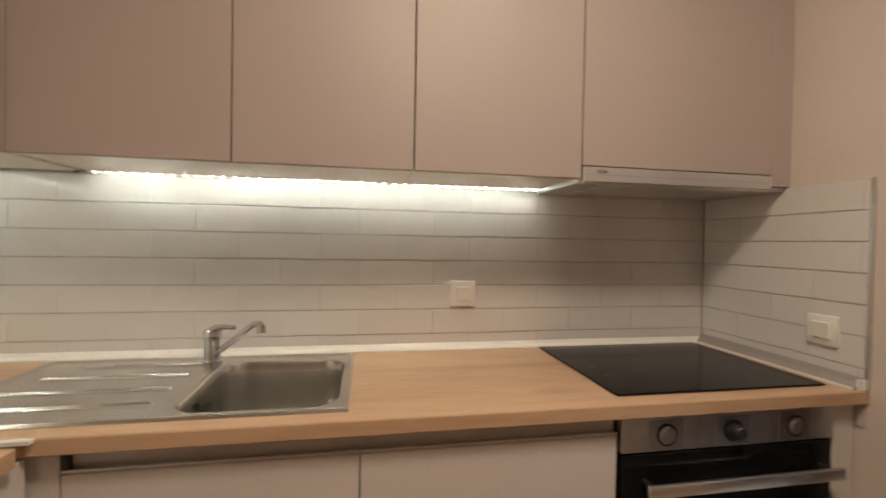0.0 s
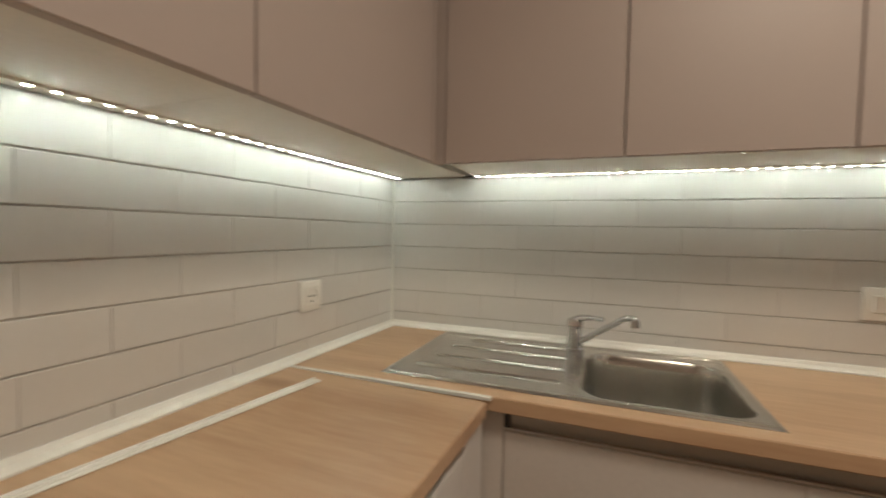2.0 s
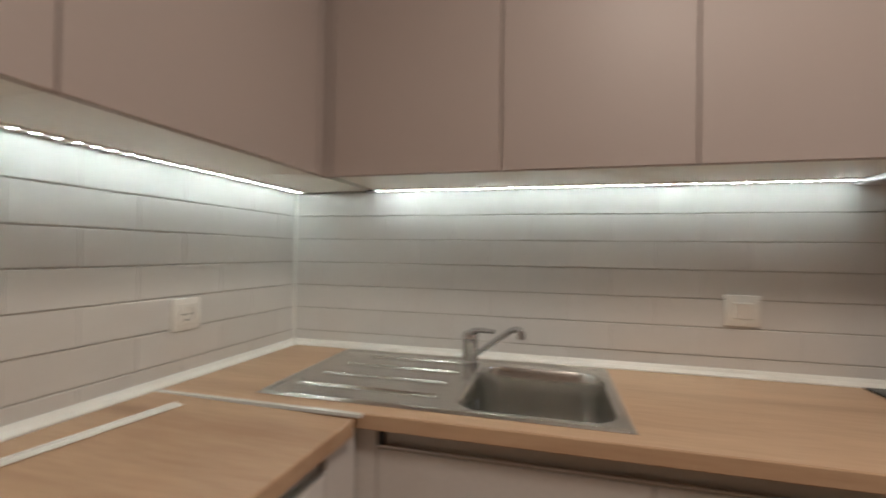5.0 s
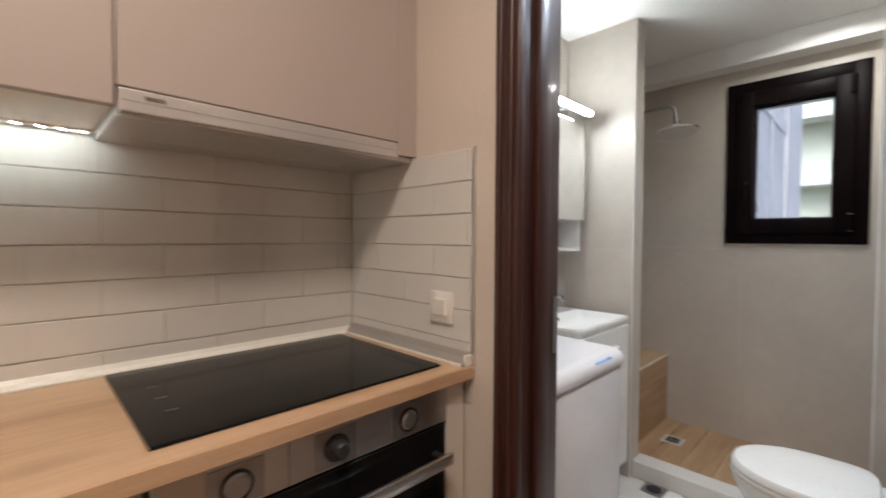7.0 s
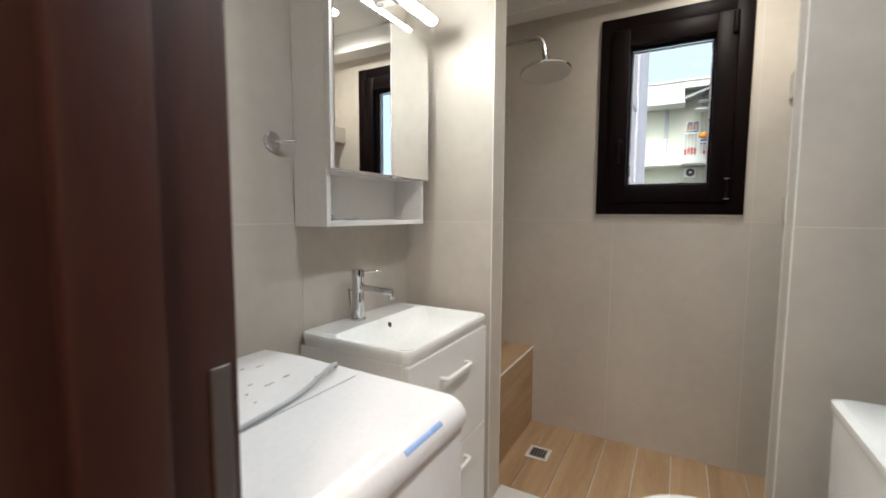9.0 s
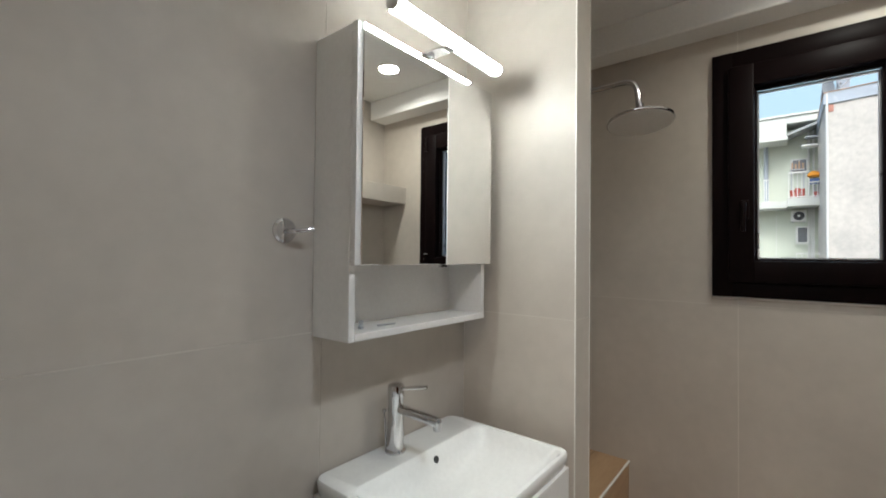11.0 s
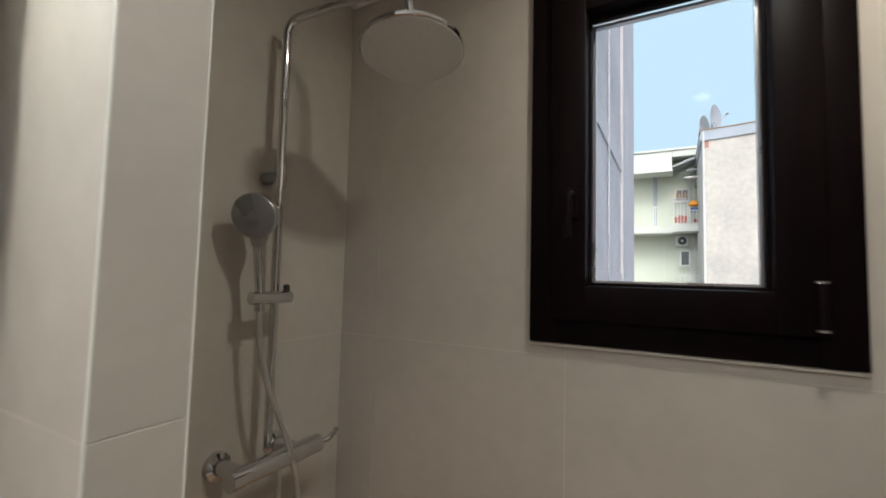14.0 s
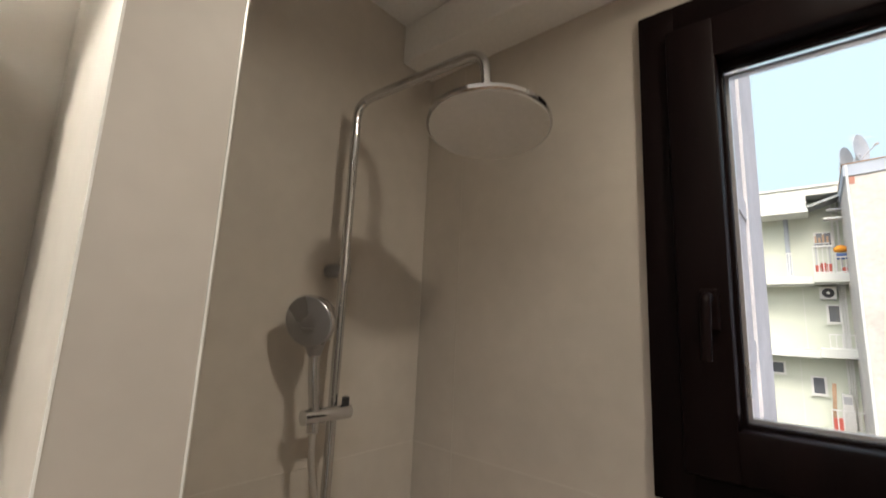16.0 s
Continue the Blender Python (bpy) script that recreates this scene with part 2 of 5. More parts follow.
TRIM_GREY = material("grey_pvc_trim", (0.33, 0.31, 0.29), 0.35, vary=0.04)
SPRAYER = material("grey_satin_chrome", (0.33, 0.33, 0.34), 0.30, 0.6)
SKY_SHEET = material("pale_sky", (0.02, 0.02, 0.02), 1.0, vary=0.0, fine=0.0, rough_vary=0.0, emit=((0.62, 0.79, 0.88), 0.46))
GROUND = material("ground", (0.16, 0.15, 0.14), 0.95, vary=0.2, scale=0.2)

# ---- mesh helpers ----


def finish(name, bm, mat, parent=None, smooth=False):
    me = bpy.data.meshes.new(name)
    bmesh.ops.recalc_face_normals(bm, faces=bm.faces)
    if smooth:
        for f in bm.faces:
            f.smooth = True
        for e in bm.edges:
            if len(e.link_faces) == 2 and e.calc_face_angle(0) > 0.7:
                e.smooth = False
    bm.to_mesh(me)
    bm.free()
    me.materials.append(mat)
    ob = new(name, me)
    if parent:
        ob.parent = parent
    return ob


def part(name, bm, mat, parent, label="", smooth=False):
    return tagged(finish(name, bm, mat, parent, smooth), label)


def thing(name, label, category, group="", at=None):
    ob = new(name)
    ob.empty_display_size = 0.05
    if at is not None:
        ob.matrix_world = at
    return tagged(ob, label, category, group)


def box(x0, x1, y0, y1, z0, z1, bevel=0.0, segments=2, bm=None):
    fresh = bmesh.new()
    bmesh.ops.create_cube(fresh, size=1)
    bmesh.ops.scale(fresh, vec=(x1 - x0, y1 - y0, z1 - z0), verts=fresh.verts)
    bmesh.ops.translate(fresh, vec=((x0 + x1) / 2, (y0 + y1) / 2, (z0 + z1) / 2), verts=fresh.verts)
    if bevel:
        bmesh.ops.bevel(fresh, geom=fresh.edges[:], offset=bevel, segments=segments, profile=0.5, affect="EDGES")
    return join(bm, fresh)


def join(bm, fresh):
    if bm is None:
        return fresh
    me = bpy.data.meshes.new("joined")
    fresh.to_mesh(me)
    fresh.free()
    bm.from_mesh(me)
    bpy.data.meshes.remove(me)
    return bm


def tube(points, radius, sides=12, bm=None, radii=None):
    """A round bar along points, capped."""
    fresh = bmesh.new()
    pts = [Vector(p) for p in points]
    rings, side = [], None
    for i, p in enumerate(pts):
        d = (pts[min(i + 1, len(pts) - 1)] - pts[max(i - 1, 0)]).normalized()
        if side is None:
            side = d.orthogonal().normalized()
        side = (side - d * side.dot(d)).normalized()
        other = d.cross(side)
        r = radii[i] if radii else radius
        rings.append([fresh.verts.new(p + side * (r * math.cos(a)) + other * (r * math.sin(a))) for a in (2 * math.pi * k / sides for k in range(sides))])
    for a, b in zip(rings, rings[1:]):
        for k in range(sides):
            fresh.faces.new((a[k], a[(k + 1) % sides], b[(k + 1) % sides], b[k]))
    fresh.faces.new(rings[0][::-1]), fresh.faces.new(rings[-1])
    return join(bm, fresh)


def rounded_path(points, radius, steps=6):
    """The polyline with its corners rounded."""
    pts = [Vector(p) for p in points]
    out = [pts[0]]
    for a, b, c in zip(pts, pts[1:], pts[2:]):
        u, w = (a - b).normalized(), (c - b).normalized()
        r = min(radius, (a - b).length * 0.49, (c - b).length * 0.49)
        p, q = b + u * r, b + w * r
        for k in range(steps + 1):
            t = k / steps
            out.append(p * (1 - t) ** 2 + b * (2 * t * (1 - t)) + q * t ** 2)
    return out + [pts[-1]]


def lathe(profile, sides=32, bm=None, at=(0, 0, 0)):
    """Turned about z from (radius, height) pairs."""
    fresh = bmesh.new()
    rings = [[fresh.verts.new((at[0] + r * math.cos(2 * math.pi * k / sides), at[1] + r * math.sin(2 * math.pi * k / sides), at[2] + h)) for k in range(sides)] for r, h in profile]
    for a, b in zip(rings, rings[1:]):
        for k in range(sides):
            fresh.faces.new((a[k], a[(k + 1) % sides], b[(k + 1) % sides], b[k]))
    fresh.faces.new(rings[0][::-1]), fresh.faces.new(rings[-1])
    return join(bm, fresh)


def turned(bm, m):
    bmesh.ops.transform(bm, matrix=m, verts=bm.verts)
    return bm


def loft(rings, bm=None, cap=True):
    fresh = bmesh.new()
    made = [[fresh.verts.new(p) for p in ring] for ring in rings]
    n = len(made[0])
    for a, b in zip(made, made[1:]):
        for k in range(n):
            fresh.faces.new((a[k], a[(k + 1) % n], b[(k + 1) % n], b[k]))
    if cap:
        fresh.faces.new(made[0][::-1]), fresh.faces.new(made[-1])
    return join(bm, fresh)


def round_rect(cx, cy, w, d, r, z, steps=5):
    out = []
    for sx, sy, a0 in ((1, 1, 0), (-1, 1, 90), (-1, -1, 180), (1, -1, 270)):
        for k in range(steps + 1):
            a = radians(a0 + 90 * k / steps)
            out.append((cx + sx * (w / 2 - r) + r * math.cos(a), cy + sy * (d / 2 - r) + r * math.sin(a), z))
    return out


def height_sheet(x0, x1, y0, y1, nx, ny, height):
    """A sheet whose height is a function of x and y."""
    bm = bmesh.new()
    grid = [[bm.verts.new((x0 + (x1 - x0) * i / nx, y0 + (y1 - y0) * j / ny, height(x0 + (x1 - x0) * i / nx, y0 + (y1 - y0) * j / ny))) for i in range(nx + 1)] for j in range(ny + 1)]
    for j in range(ny):
        for i in range(nx):
            bm.faces.new((grid[j][i], grid[j][i + 1], grid[j + 1][i + 1], grid[j + 1][i]))
    return bm


def inside_round(x, y, x0, x1, y0, y1, r):
    """How far a point lies inside a rounded rectangle (negative: outside)."""
    qx, qy = abs(x - (x0 + x1) / 2) - (x1 - x0) / 2 + r, abs(y - (y0 + y1) / 2) - (y1 - y0) / 2 + r
    return -(math.hypot(max(qx, 0), max(qy, 0)) + min(max(qx, qy), 0) - r)


def ease(v):
    v = min(1, max(0, v))
    return v * v * (3 - 2 * v)


def structure(name, bm, mat, label="", smooth=False):
    return tagged(finish(name, bm, mat, None, smooth), label, "", "", "structure")


def prism(outline, z0, z1, bm=None):
    return loft([[(x, y, z0) for x, y in outline], [(x, y, z1) for x, y in outline]], bm)


def slab_with_hole(x0, x1, y0, y1, z0, z1, hole):
    """A board with a rectangular cut-out."""
    bm = bmesh.new()
    a, b, c, d = hole
    ring = lambda z, w: [bm.verts.new((x, y, z)) for x, y in w]
    outer, inner = ((x0, y0), (x1, y0), (x1, y1), (x0, y1)), ((a, c), (b, c), (b, d), (a, d))
    ot, it, ob, ib = ring(z1, outer), ring(z1, inner), ring(z0, outer), ring(z0, inner)
    for k in range(4):
        n = (k + 1) % 4
        bm.faces.new((ot[k], ot[n], it[n], it[k])), bm.faces.new((ob[k], ib[k], ib[n], ob[n]))
        bm.faces.new((ot[k], ob[k], ob[n], ot[n])), bm.faces.new((it[k], it[n], ib[n], ib[k]))
    return bm

# ---- large structure ----
# kitchen: west run turned by 2.2 degrees, north wall along x, east wall with the doorway to the bathroom
NORTH = Matrix.Translation((0, KN, 0))
WEST = WRUN @ pose(0, 0, 0, 0, 0, 90)
EAST = Matrix.Translation((2.358, KN, 0)) @ pose(0, 0, 0, 0, 0, -90)
DOOR_Y0, DOOR_Y1, DOOR_TOP = 0.715, 1.325, 2.05
CEIL_B = 2.305

wall_north = structure("wall_north", box(-0.4, 2.363, KN + 0.008, 2.18, 0, 2.5), PAINT, "painted kitchen wall behind the worktop")
wall_west = structure("wall_west", turned(box(-3.4, 0.2, 0.008, 0.16, 0, 2.5), WEST), PAINT, "painted kitchen wall beside the worktop")
structure("wall_west_return", turned(box(-3.3, -1.442, -0.030, 0.008, 0, 2.5), WEST), PAINT, "plain painted wall step")
bm = box(2.365, 2.50, 1.357, 2.18, 0, 2.5)
box(2.365, 2.50, -1.3, DOOR_Y0 - 0.03, 0, 2.5, bm=bm)
box(2.365, 2.50, DOOR_Y0 - 0.03, 1.357, DOOR_TOP + 0.03, 2.5, bm=bm)
wall_east = structure("wall_east", bm, PAINT, "painted wall with the bathroom doorway")
structure("wall_south", box(-0.29, 2.50, -1.45, -1.3, 0, 2.5), PAINT, "plain painted kitchen wall")
structure("floor_kitchen", box(-0.27, 2.43, -1.3, 2.16, -0.12, 0.0), KITCHEN_FLOOR, "wood laminate kitchen floor")
structure("ceiling_kitchen", box(-0.29, 2.50, -1.45, 2.16, 2.5, 2.6), CEILING, "white painted kitchen ceiling")

# bathroom shell
bath_north = structure("wall_bath_north", box(2.50, 4.75, 1.9858, 2.16, 0, 2.5), JOINT, "bathroom wall clad in greige porcelain tiles")
WY0, WY1, WZ0, WZ1 = 0.80, 1.375, 1.205, 2.092
bm = box(4.5358, 4.76, 0.30, WY0, 0, 2.5)
box(4.5358, 4.76, WY1, 1.987, 0, 2.5, bm=bm)
box(4.5358, 4.76, WY0, WY1, 0, WZ0, bm=bm)
box(4.5358, 4.76, WY0, WY1, WZ1, 2.5, bm=bm)
bath_east = structure("wall_bath_east", bm, JOINT, "shower wall clad in greige porcelain tiles")
bath_south = structure("wall_bath_south", box(2.50, 4.75, 0.30, 0.4492, 0, 2.5), JOINT, "bathroom wall clad in greige porcelain tiles")
partition = structure("wall_partition", box(3.7378, 3.8422, 1.6148, 1.987, 0, CEIL_B), JOINT, "tiled shower partition beside the washbasin")
pier = structure("wall_pier", box(3.7378, 3.8422, 0.448, 0.7562, 0, CEIL_B), JOINT, "tiled pier between toilet and shower")
structure("ceiling_bath", box(2.50, 4.76, 0.30, 2.16, CEIL_B, 2.45), CEILING, "white painted bathroom ceiling")
structure("ceiling_beam", box(4.413, 4.537, 0.448, 1.987, 2.187, CEIL_B, 0.006), CEILING, "painted beam above the window")
bath_floor = structure("floor_bath", box(2.43, 4.76, 0.30, 2.16, -0.12, -0.002), JOINT, "pale tiled bathroom floor")
shower_floor = structure("floor_shower", box(3.843, 4.537, 0.448, 1.69, 0.0, 0.036), JOINT, "shower floor of wood-look tiles")
structure("shower_kerb", box(3.765, 3.873, 0.757, 1.614, 0, 0.083, 0.004), FLOOR_TILE, "pale tiled shower kerb")
bench = structure("shower_bench", box(3.843, 4.537, 1.699, 1.987, 0, 0.461), JOINT, "built-in shower bench clad in wood-look tiles")
shelf_low = structure("wall_shelf_lower", box(3.843, 4.537, 0.448, 0.655, 1.167, 1.263, 0.003), PORCELAIN_TILE, "tiled ledge in the shower recess")
structure("wall_shelf_upper", box(3.843, 4.537, 0.448, 0.655, 1.653, 1.756, 0.003), PORCELAIN_TILE, "tiled upper ledge in the shower recess")

# doorway: lining, stop and casing of dark varnished wood
bm = box(2.348, 2.515, DOOR_Y1, DOOR_Y1 + 0.033, 0, DOOR_TOP + 0.03, 0.004)
box(2.348, 2.515, DOOR_Y0 - 0.033, DOOR_Y0, 0, DOOR_TOP + 0.03, 0.004, bm=bm)
box(2.348, 2.515, DOOR_Y0, DOOR_Y1, DOOR_TOP, DOOR_TOP + 0.033, 0.004, bm=bm)
box(2.402, 2.455, DOOR_Y1 - 0.014, DOOR_Y1 + 0.0005, 0, DOOR_TOP, 0.004, bm=bm)
door_frame = structure("door_frame", bm, FRAME_WOOD, "dark varnished wooden door frame", True)
for i, (y, w) in enumerate(((DOOR_Y1 + 0.0315, 0.034), (DOOR_Y0 - 0.032, 0.034))):
    bm = box(2.338, 2.362, y - w, y + w, 0, DOOR_TOP + 0.08, 0.006, 3)
    bm = tube([(2.338, y - 0.012, 0.0), (2.338, y - 0.012, DOOR_TOP + 0.07)], 0.009, 12, bm)
    tube([(2.338, y + 0.018, 0.0), (2.338, y + 0.018, DOOR_TOP + 0.07)], 0.006, 12, bm)
    part("casing", bm, FRAME_WOOD, door_frame, smooth=True)
part("casing", box(2.338, 2.362, DOOR_Y0 - 0.07, 1.390, DOOR_TOP + 0.006, DOOR_TOP + 0.08, 0.006, 3), FRAME_WOOD, door_frame, smooth=True)
part("strike_plate", box(2.49, 2.506, DOOR_Y1 - 0.0025, DOOR_Y1 + 0.0005, 0.93, 1.07, 0.001), KNOB_FIELD, door_frame, "dull steel strike plate")

# ---- outdoors, beyond the window ----
structure("ground", box(-60, 400, -300, 300, -9.2, -9.0), GROUND, "ground of the courtyard")
flank = structure("neighbour_wall", box(4.765, 10.5, 1.63, 1.95, -9, 30), CONCRETE, "rough concrete flank of the adjoining building")
for z in (-4.6, -1.8, 1.22, 2.62, 5.6, 8.7):
    part("floor_band", box(4.9, 8.94, 1.615, 1.635, z, z + 0.20), PALE_CONCRETE, flank, "paler floor band")
part("corner_column", box(8.94, 10.52, 1.60, 1.64, -9, 30), PALE_CONCRETE, flank, "pale rendered corner column")
part("cable", tube([(7.78, 1.615, -9), (7.78, 1.615, 30)], 0.012, 6), GREY, flank, "thin grey cable")


def railing(x, y0, y1, z0, z1, parent, step=0.13):
    """A balcony railing of upright bars between two rails."""
    rails = part("railing", box(x - 0.025, x + 0.025, y0, y1, z1 - 0.05, z1), RAIL, parent)
    part("lower_rail", box(x - 0.02, x + 0.02, y0, y1, z0 + 0.02, z0 + 0.06), RAIL, rails)
    k = max(2, int((y1 - y0) / step))
    for i in range(k + 1):
        y = y0 + 0.02 + (y1 - y0 - 0.04) * i / k
        part("bar", box(x - 0.013, x + 0.013, y - 0.015, y + 0.015, z0, z1 - 0.045), RAIL, rails)


def far_window(x, y0, y1, z0, z1, parent, bars=1):
    """A small window set in the facade, with a pale frame and glazing bars."""
    f = part("window", box(x - 0.05, x + 0.02, y0 - 0.06, y1 + 0.06, z0 - 0.06, z1 + 0.06, 0.01), RAIL, parent)
    w = (y1 - y0) / bars
    for i in range(bars):
        part("pane", box(x - 0.062, x, y0 + w * i + 0.02, y0 + w * (i + 1) - 0.02, z0, z1), DARK_PANE, f)
    part("sill", box(x - 0.14, x, y0 - 0.09, y1 + 0.09, z0 - 0.11, z0 - 0.06), SLAB, f)


FX, BX = 27.0, 25.9
cream = thing("apartment_building", "cream apartment building with balconies across the courtyard", "building")
part("wall", box(FX, FX + 8, -0.7, 16, -9, 7.2), CREAM, cream)
part("roof_parapet", box(BX, FX + 8, 1.10, 16, 6.58, 7.46, 0.02), SLAB, cream)
part("roof_coping", box(BX - 0.06, FX + 8, -0.7, 16, 7.46, 7.56, 0.02), SLAB, cream)
part("parapet_ledge", box(BX - 0.10, FX, 1.06, 16, 6.46, 6.58, 0.02), SLAB, cream)
part("roof_slab", box(BX, FX + 8, -0.7, 1.10, 7.16, 7.46, 0.02), SLAB, cream)
awning = part("awning", turned(box(-0.95, 0.0, -1.16, 0.0, -0.05, 0.05, 0.02), pose(FX - 0.1, 1.12, 6.70, -20, 0, 0)), SOFFIT, cream, "grey corrugated awning")
for i in range(9):
    part("awning_rib", turned(box(-0.97, 0.01, -0.10 - 0.125 * i, -0.05 - 0.125 * i, -0.065, -0.045), pose(FX - 0.1, 1.12, 6.70, -20, 0, 0)), SOFFIT, awning)
for z0, z1 in ((3.56, 3.86), (0.69, 0.985), (-2.35, -2.05), (-5.4, -5.1)):
    part("floor_slab", box(BX, FX, 1.10, 16, z0, z1, 0.02), SLAB, cream)
    part("balcony_slab", box(BX - 0.12, FX, -0.6, 1.10, z0 + 0.05, z1 + 0.10, 0.02), SLAB, cream)
railing(BX - 0.06, 0.46, 1.06, 3.96, 5.06, cream), railing(BX - 0.06, -0.45, 0.42, 3.96, 4.60, cream)
railing(BX - 0.06, -0.45, 0.82, 1.085, 1.64, cream, 0.16), railing(BX - 0.06, -0.45, 0.98, -1.95, -1.12, cream, 0.15)
railing(BX + 0.05, 1.70, 1.90, 3.86, 4.85, cream)
far_window(FX, 0.42, 0.92, 5.25, 5.75, cream, 2), far_window(FX, 0.40, 0.75, 2.13, 2.76, cream)
far_window(FX, 2.30, 2.80, -0.02, 0.38, cream), far_window(FX, 1.06, 1.43, -0.71, -0.11, cream)
for y in (5.2, 7.9, 10.6):
    for z in (5.2, 2.2, -0.7):
        far_window(FX, y, y + 1.0, z - 0.6, z + 0.6, cream, 2)
part("downpipe", tube([(FX - 0.09, 1.84, 3.86), (FX - 0.09, 1.84, 6.5)], 0.085, 10), PARAPET, cream, "blue-grey downpipe")
for y, z in ((0.36, 7.2), (0.20, 7.1), (0.28, 3.6)):
    part("cable_pipe", tube([(FX - 0.08, y, -9), (FX - 0.08, y, z)], 0.035, 6), RAIL, cream)
part("panel_seam", box(FX - 0.012, FX, 1.46, 1.49, 0.985, 3.56), SLAB, cream)
part("panel_seam", box(FX - 0.012, FX, 1.75, 1.78, -2.05, 0.69), SLAB, cream)
part("drying_shelf", box(BX + 0.2, BX + 0.7, -0.15, 0.62, 6.16, 6.22), RAIL, cream)
part("drying_shelf", box(BX + 0.3, BX + 0.7, -0.15, 0.50, 6.55, 6.60), GREY, cream)

ac = thing("air_conditioner", "white outdoor air conditioner on the facade", "air conditioner")
part("case", box(FX - 0.35, FX - 0.02, 0.45, 0.97, 3.02, 3.50, 0.02), RAIL, ac)
part("fan_grille", turned(lathe([(0.19, 0), (0.19, 0.02), (0.17, 0.025), (0.05, 0.03)], 24), pose(FX - 0.35, 0.70, 3.26, 0, -90, 0)), BLACK, ac, "dark round fan grille")
part("fan_hub", turned(lathe([(0.05, 0), (0.05, 0.03), (0.001, 0.035)], 16), pose(FX - 0.385, 0.70, 3.26, 0, -90, 0)), RAIL, ac)
for y in (0.52, 0.90):
    part("bracket", box(FX - 0.36, FX, y - 0.02, y + 0.02, 2.97, 3.02), GREY, ac)
ac2 = thing("air_conditioner", "grey outdoor air conditioner standing on the lower balcony", "air conditioner")
part("case", box(FX - 0.40, FX - 0.08, 0.30, 0.62, -1.95, -0.62, 0.02), RAIL, ac2)
part("grille", box(FX - 0.42, FX - 0.40, 0.34, 0.58, -0.98, -0.70, 0.005), GREY, ac2)
parasol = thing("parasol", "folded orange parasol over dark blue cloth on the balcony", "parasol")
part("canopy", turned(lathe([(0.02, 0.20), (0.11, 0.17), (0.20, 0.09), (0.23, 0.0), (0.18, -0.06), (0.02, -0.07)], 16), pose(BX + 0.08, 0.22, 4.86)), ORANGE, parasol, smooth=True)
part("cover", box(BX + 0.02, BX + 0.16, 0.06, 0.36, 4.50, 4.74, 0.03, 2), BLUE_CLOTH, parasol, "dark blue cloth")
part("pole", tube([(BX + 0.10, 0.22, 3.96), (BX + 0.10, 0.22, 4.78)], 0.02, 8), GREY, parasol)
for y, h in ((0.93, 0.34), (0.76, 0.42), (0.59, 0.38), (0.16, 0.22)):
    crate = thing("flower_pot", "red plastic flower pot on the balcony", "pot", "pots on the balcony")
    part("pot", turned(lathe([(0.065, 0), (0.085, h), (0.078, h), (0.06, 0.05)], 14), pose(BX + 0.12, y, 3.96)), RED, crate)
shelf = thing("plant_shelf", "cluttered grey shelf on the upper balcony", "shelf")
part("rack", box(BX + 0.75, BX + 0.95, 0.50, 0.98, 5.26, 5.31), GREY, shelf)
for y, h in ((0.55, 0.26), (0.68, 0.34), (0.80, 0.22), (0.92, 0.30)):
    part("upright", box(BX + 0.80, BX + 0.86, y - 0.03, y + 0.03, 5.31, 5.31 + h), BOARD, shelf)
for y in (0.53, 0.95):
    part("leg", box(BX + 0.82, BX + 0.87, y - 0.02, y + 0.02, 3.96, 5.26), GREY, shelf)
plank = thing("wooden_plank", "weathered plank leaning on the lower balcony", "plank")
part("board", turned(box(-0.03, 0.03, -0.06, 0.06, 0.0, 1.75), pose(BX + 0.15, 0.90, -1.955, 3, 4, 0)), BOARD, plank)
for y in (0.72, 0.86):
    crate = thing("plastic_crate", "red plastic crate behind the lower railing", "crate", "crates on the balcony")
    part("crate", box(BX + 0.05, BX + 0.35, y - 0.06, y + 0.06, -1.95, -1.45, 0.01), RED, crate)

# the blank building stands in front, its gable nearly square to the view
CX, CY = 22.5, 0.06
GX, GY = -2.1, -10.6
blank = thing("neighbour_building", "weathered cream building with a blank gable", "building", "", Matrix.Translation((CX, CY, 0)))


def footprint(grow):
    """The plan of the blank building: its gable at a slight angle, its flank along x."""
    return [(-grow, grow), (GX - grow, GY), (14, GY), (14, grow)]


gable = part("wall", prism(footprint(0.0), -9, 6.78), WHITEWASH, blank)
part("parapet", prism(footprint(0.05), 6.78, 7.17), PARAPET, blank, "blue-grey parapet")
part("coping", prism(footprint(0.07), 7.17, 7.20), BOARD, blank, "worn brown coping")


def on_gable(f0, f1, z0, z1, proud):
    """A slab lying on the gable between two fractions of its length."""
    n = Vector((GY, -GX, 0)).normalized() * proud
    a, b = Vector((GX * f0, GY * f0, 0)), Vector((GX * f1, GY * f1, 0))
    return prism([tuple(v[:2]) for v in (a + n, b + n, b - n * 0.5, a - n * 0.5)], z0, z1)


part("painted_patch", on_gable(0.262, 0.999, -9, 6.775, 0.03), LILAC, gable, "lilac painted part of the gable")
part("brick_patch", on_gable(0.004, 0.020, 6.50, 6.76, 0.02), BRICK, gable, "bare brick at the corner")
part("vent_duct", on_gable(0.083, 0.104, -0.95, 0.02, 0.14), PALE_CONCRETE, gable, "pale wall duct")
part("duct_cap", on_gable(0.078, 0.109, 0.02, 0.12, 0.18), PALE_CONCRETE, gable)
part("rail", on_gable(0.068, 0.30, 0.38, 0.41, 0.05), GREY, gable)
part("post", on_gable(0.140, 0.1435, -3.0, 0.45, 0.06), GREY, gable)
part("bracket", on_gable(0.160, 0.163, 1.05, 1.75, 0.06), GREY, gable)
part("bracket_arm", on_gable(0.160, 0.21, 1.40, 1.43, 0.08), GREY, gable)
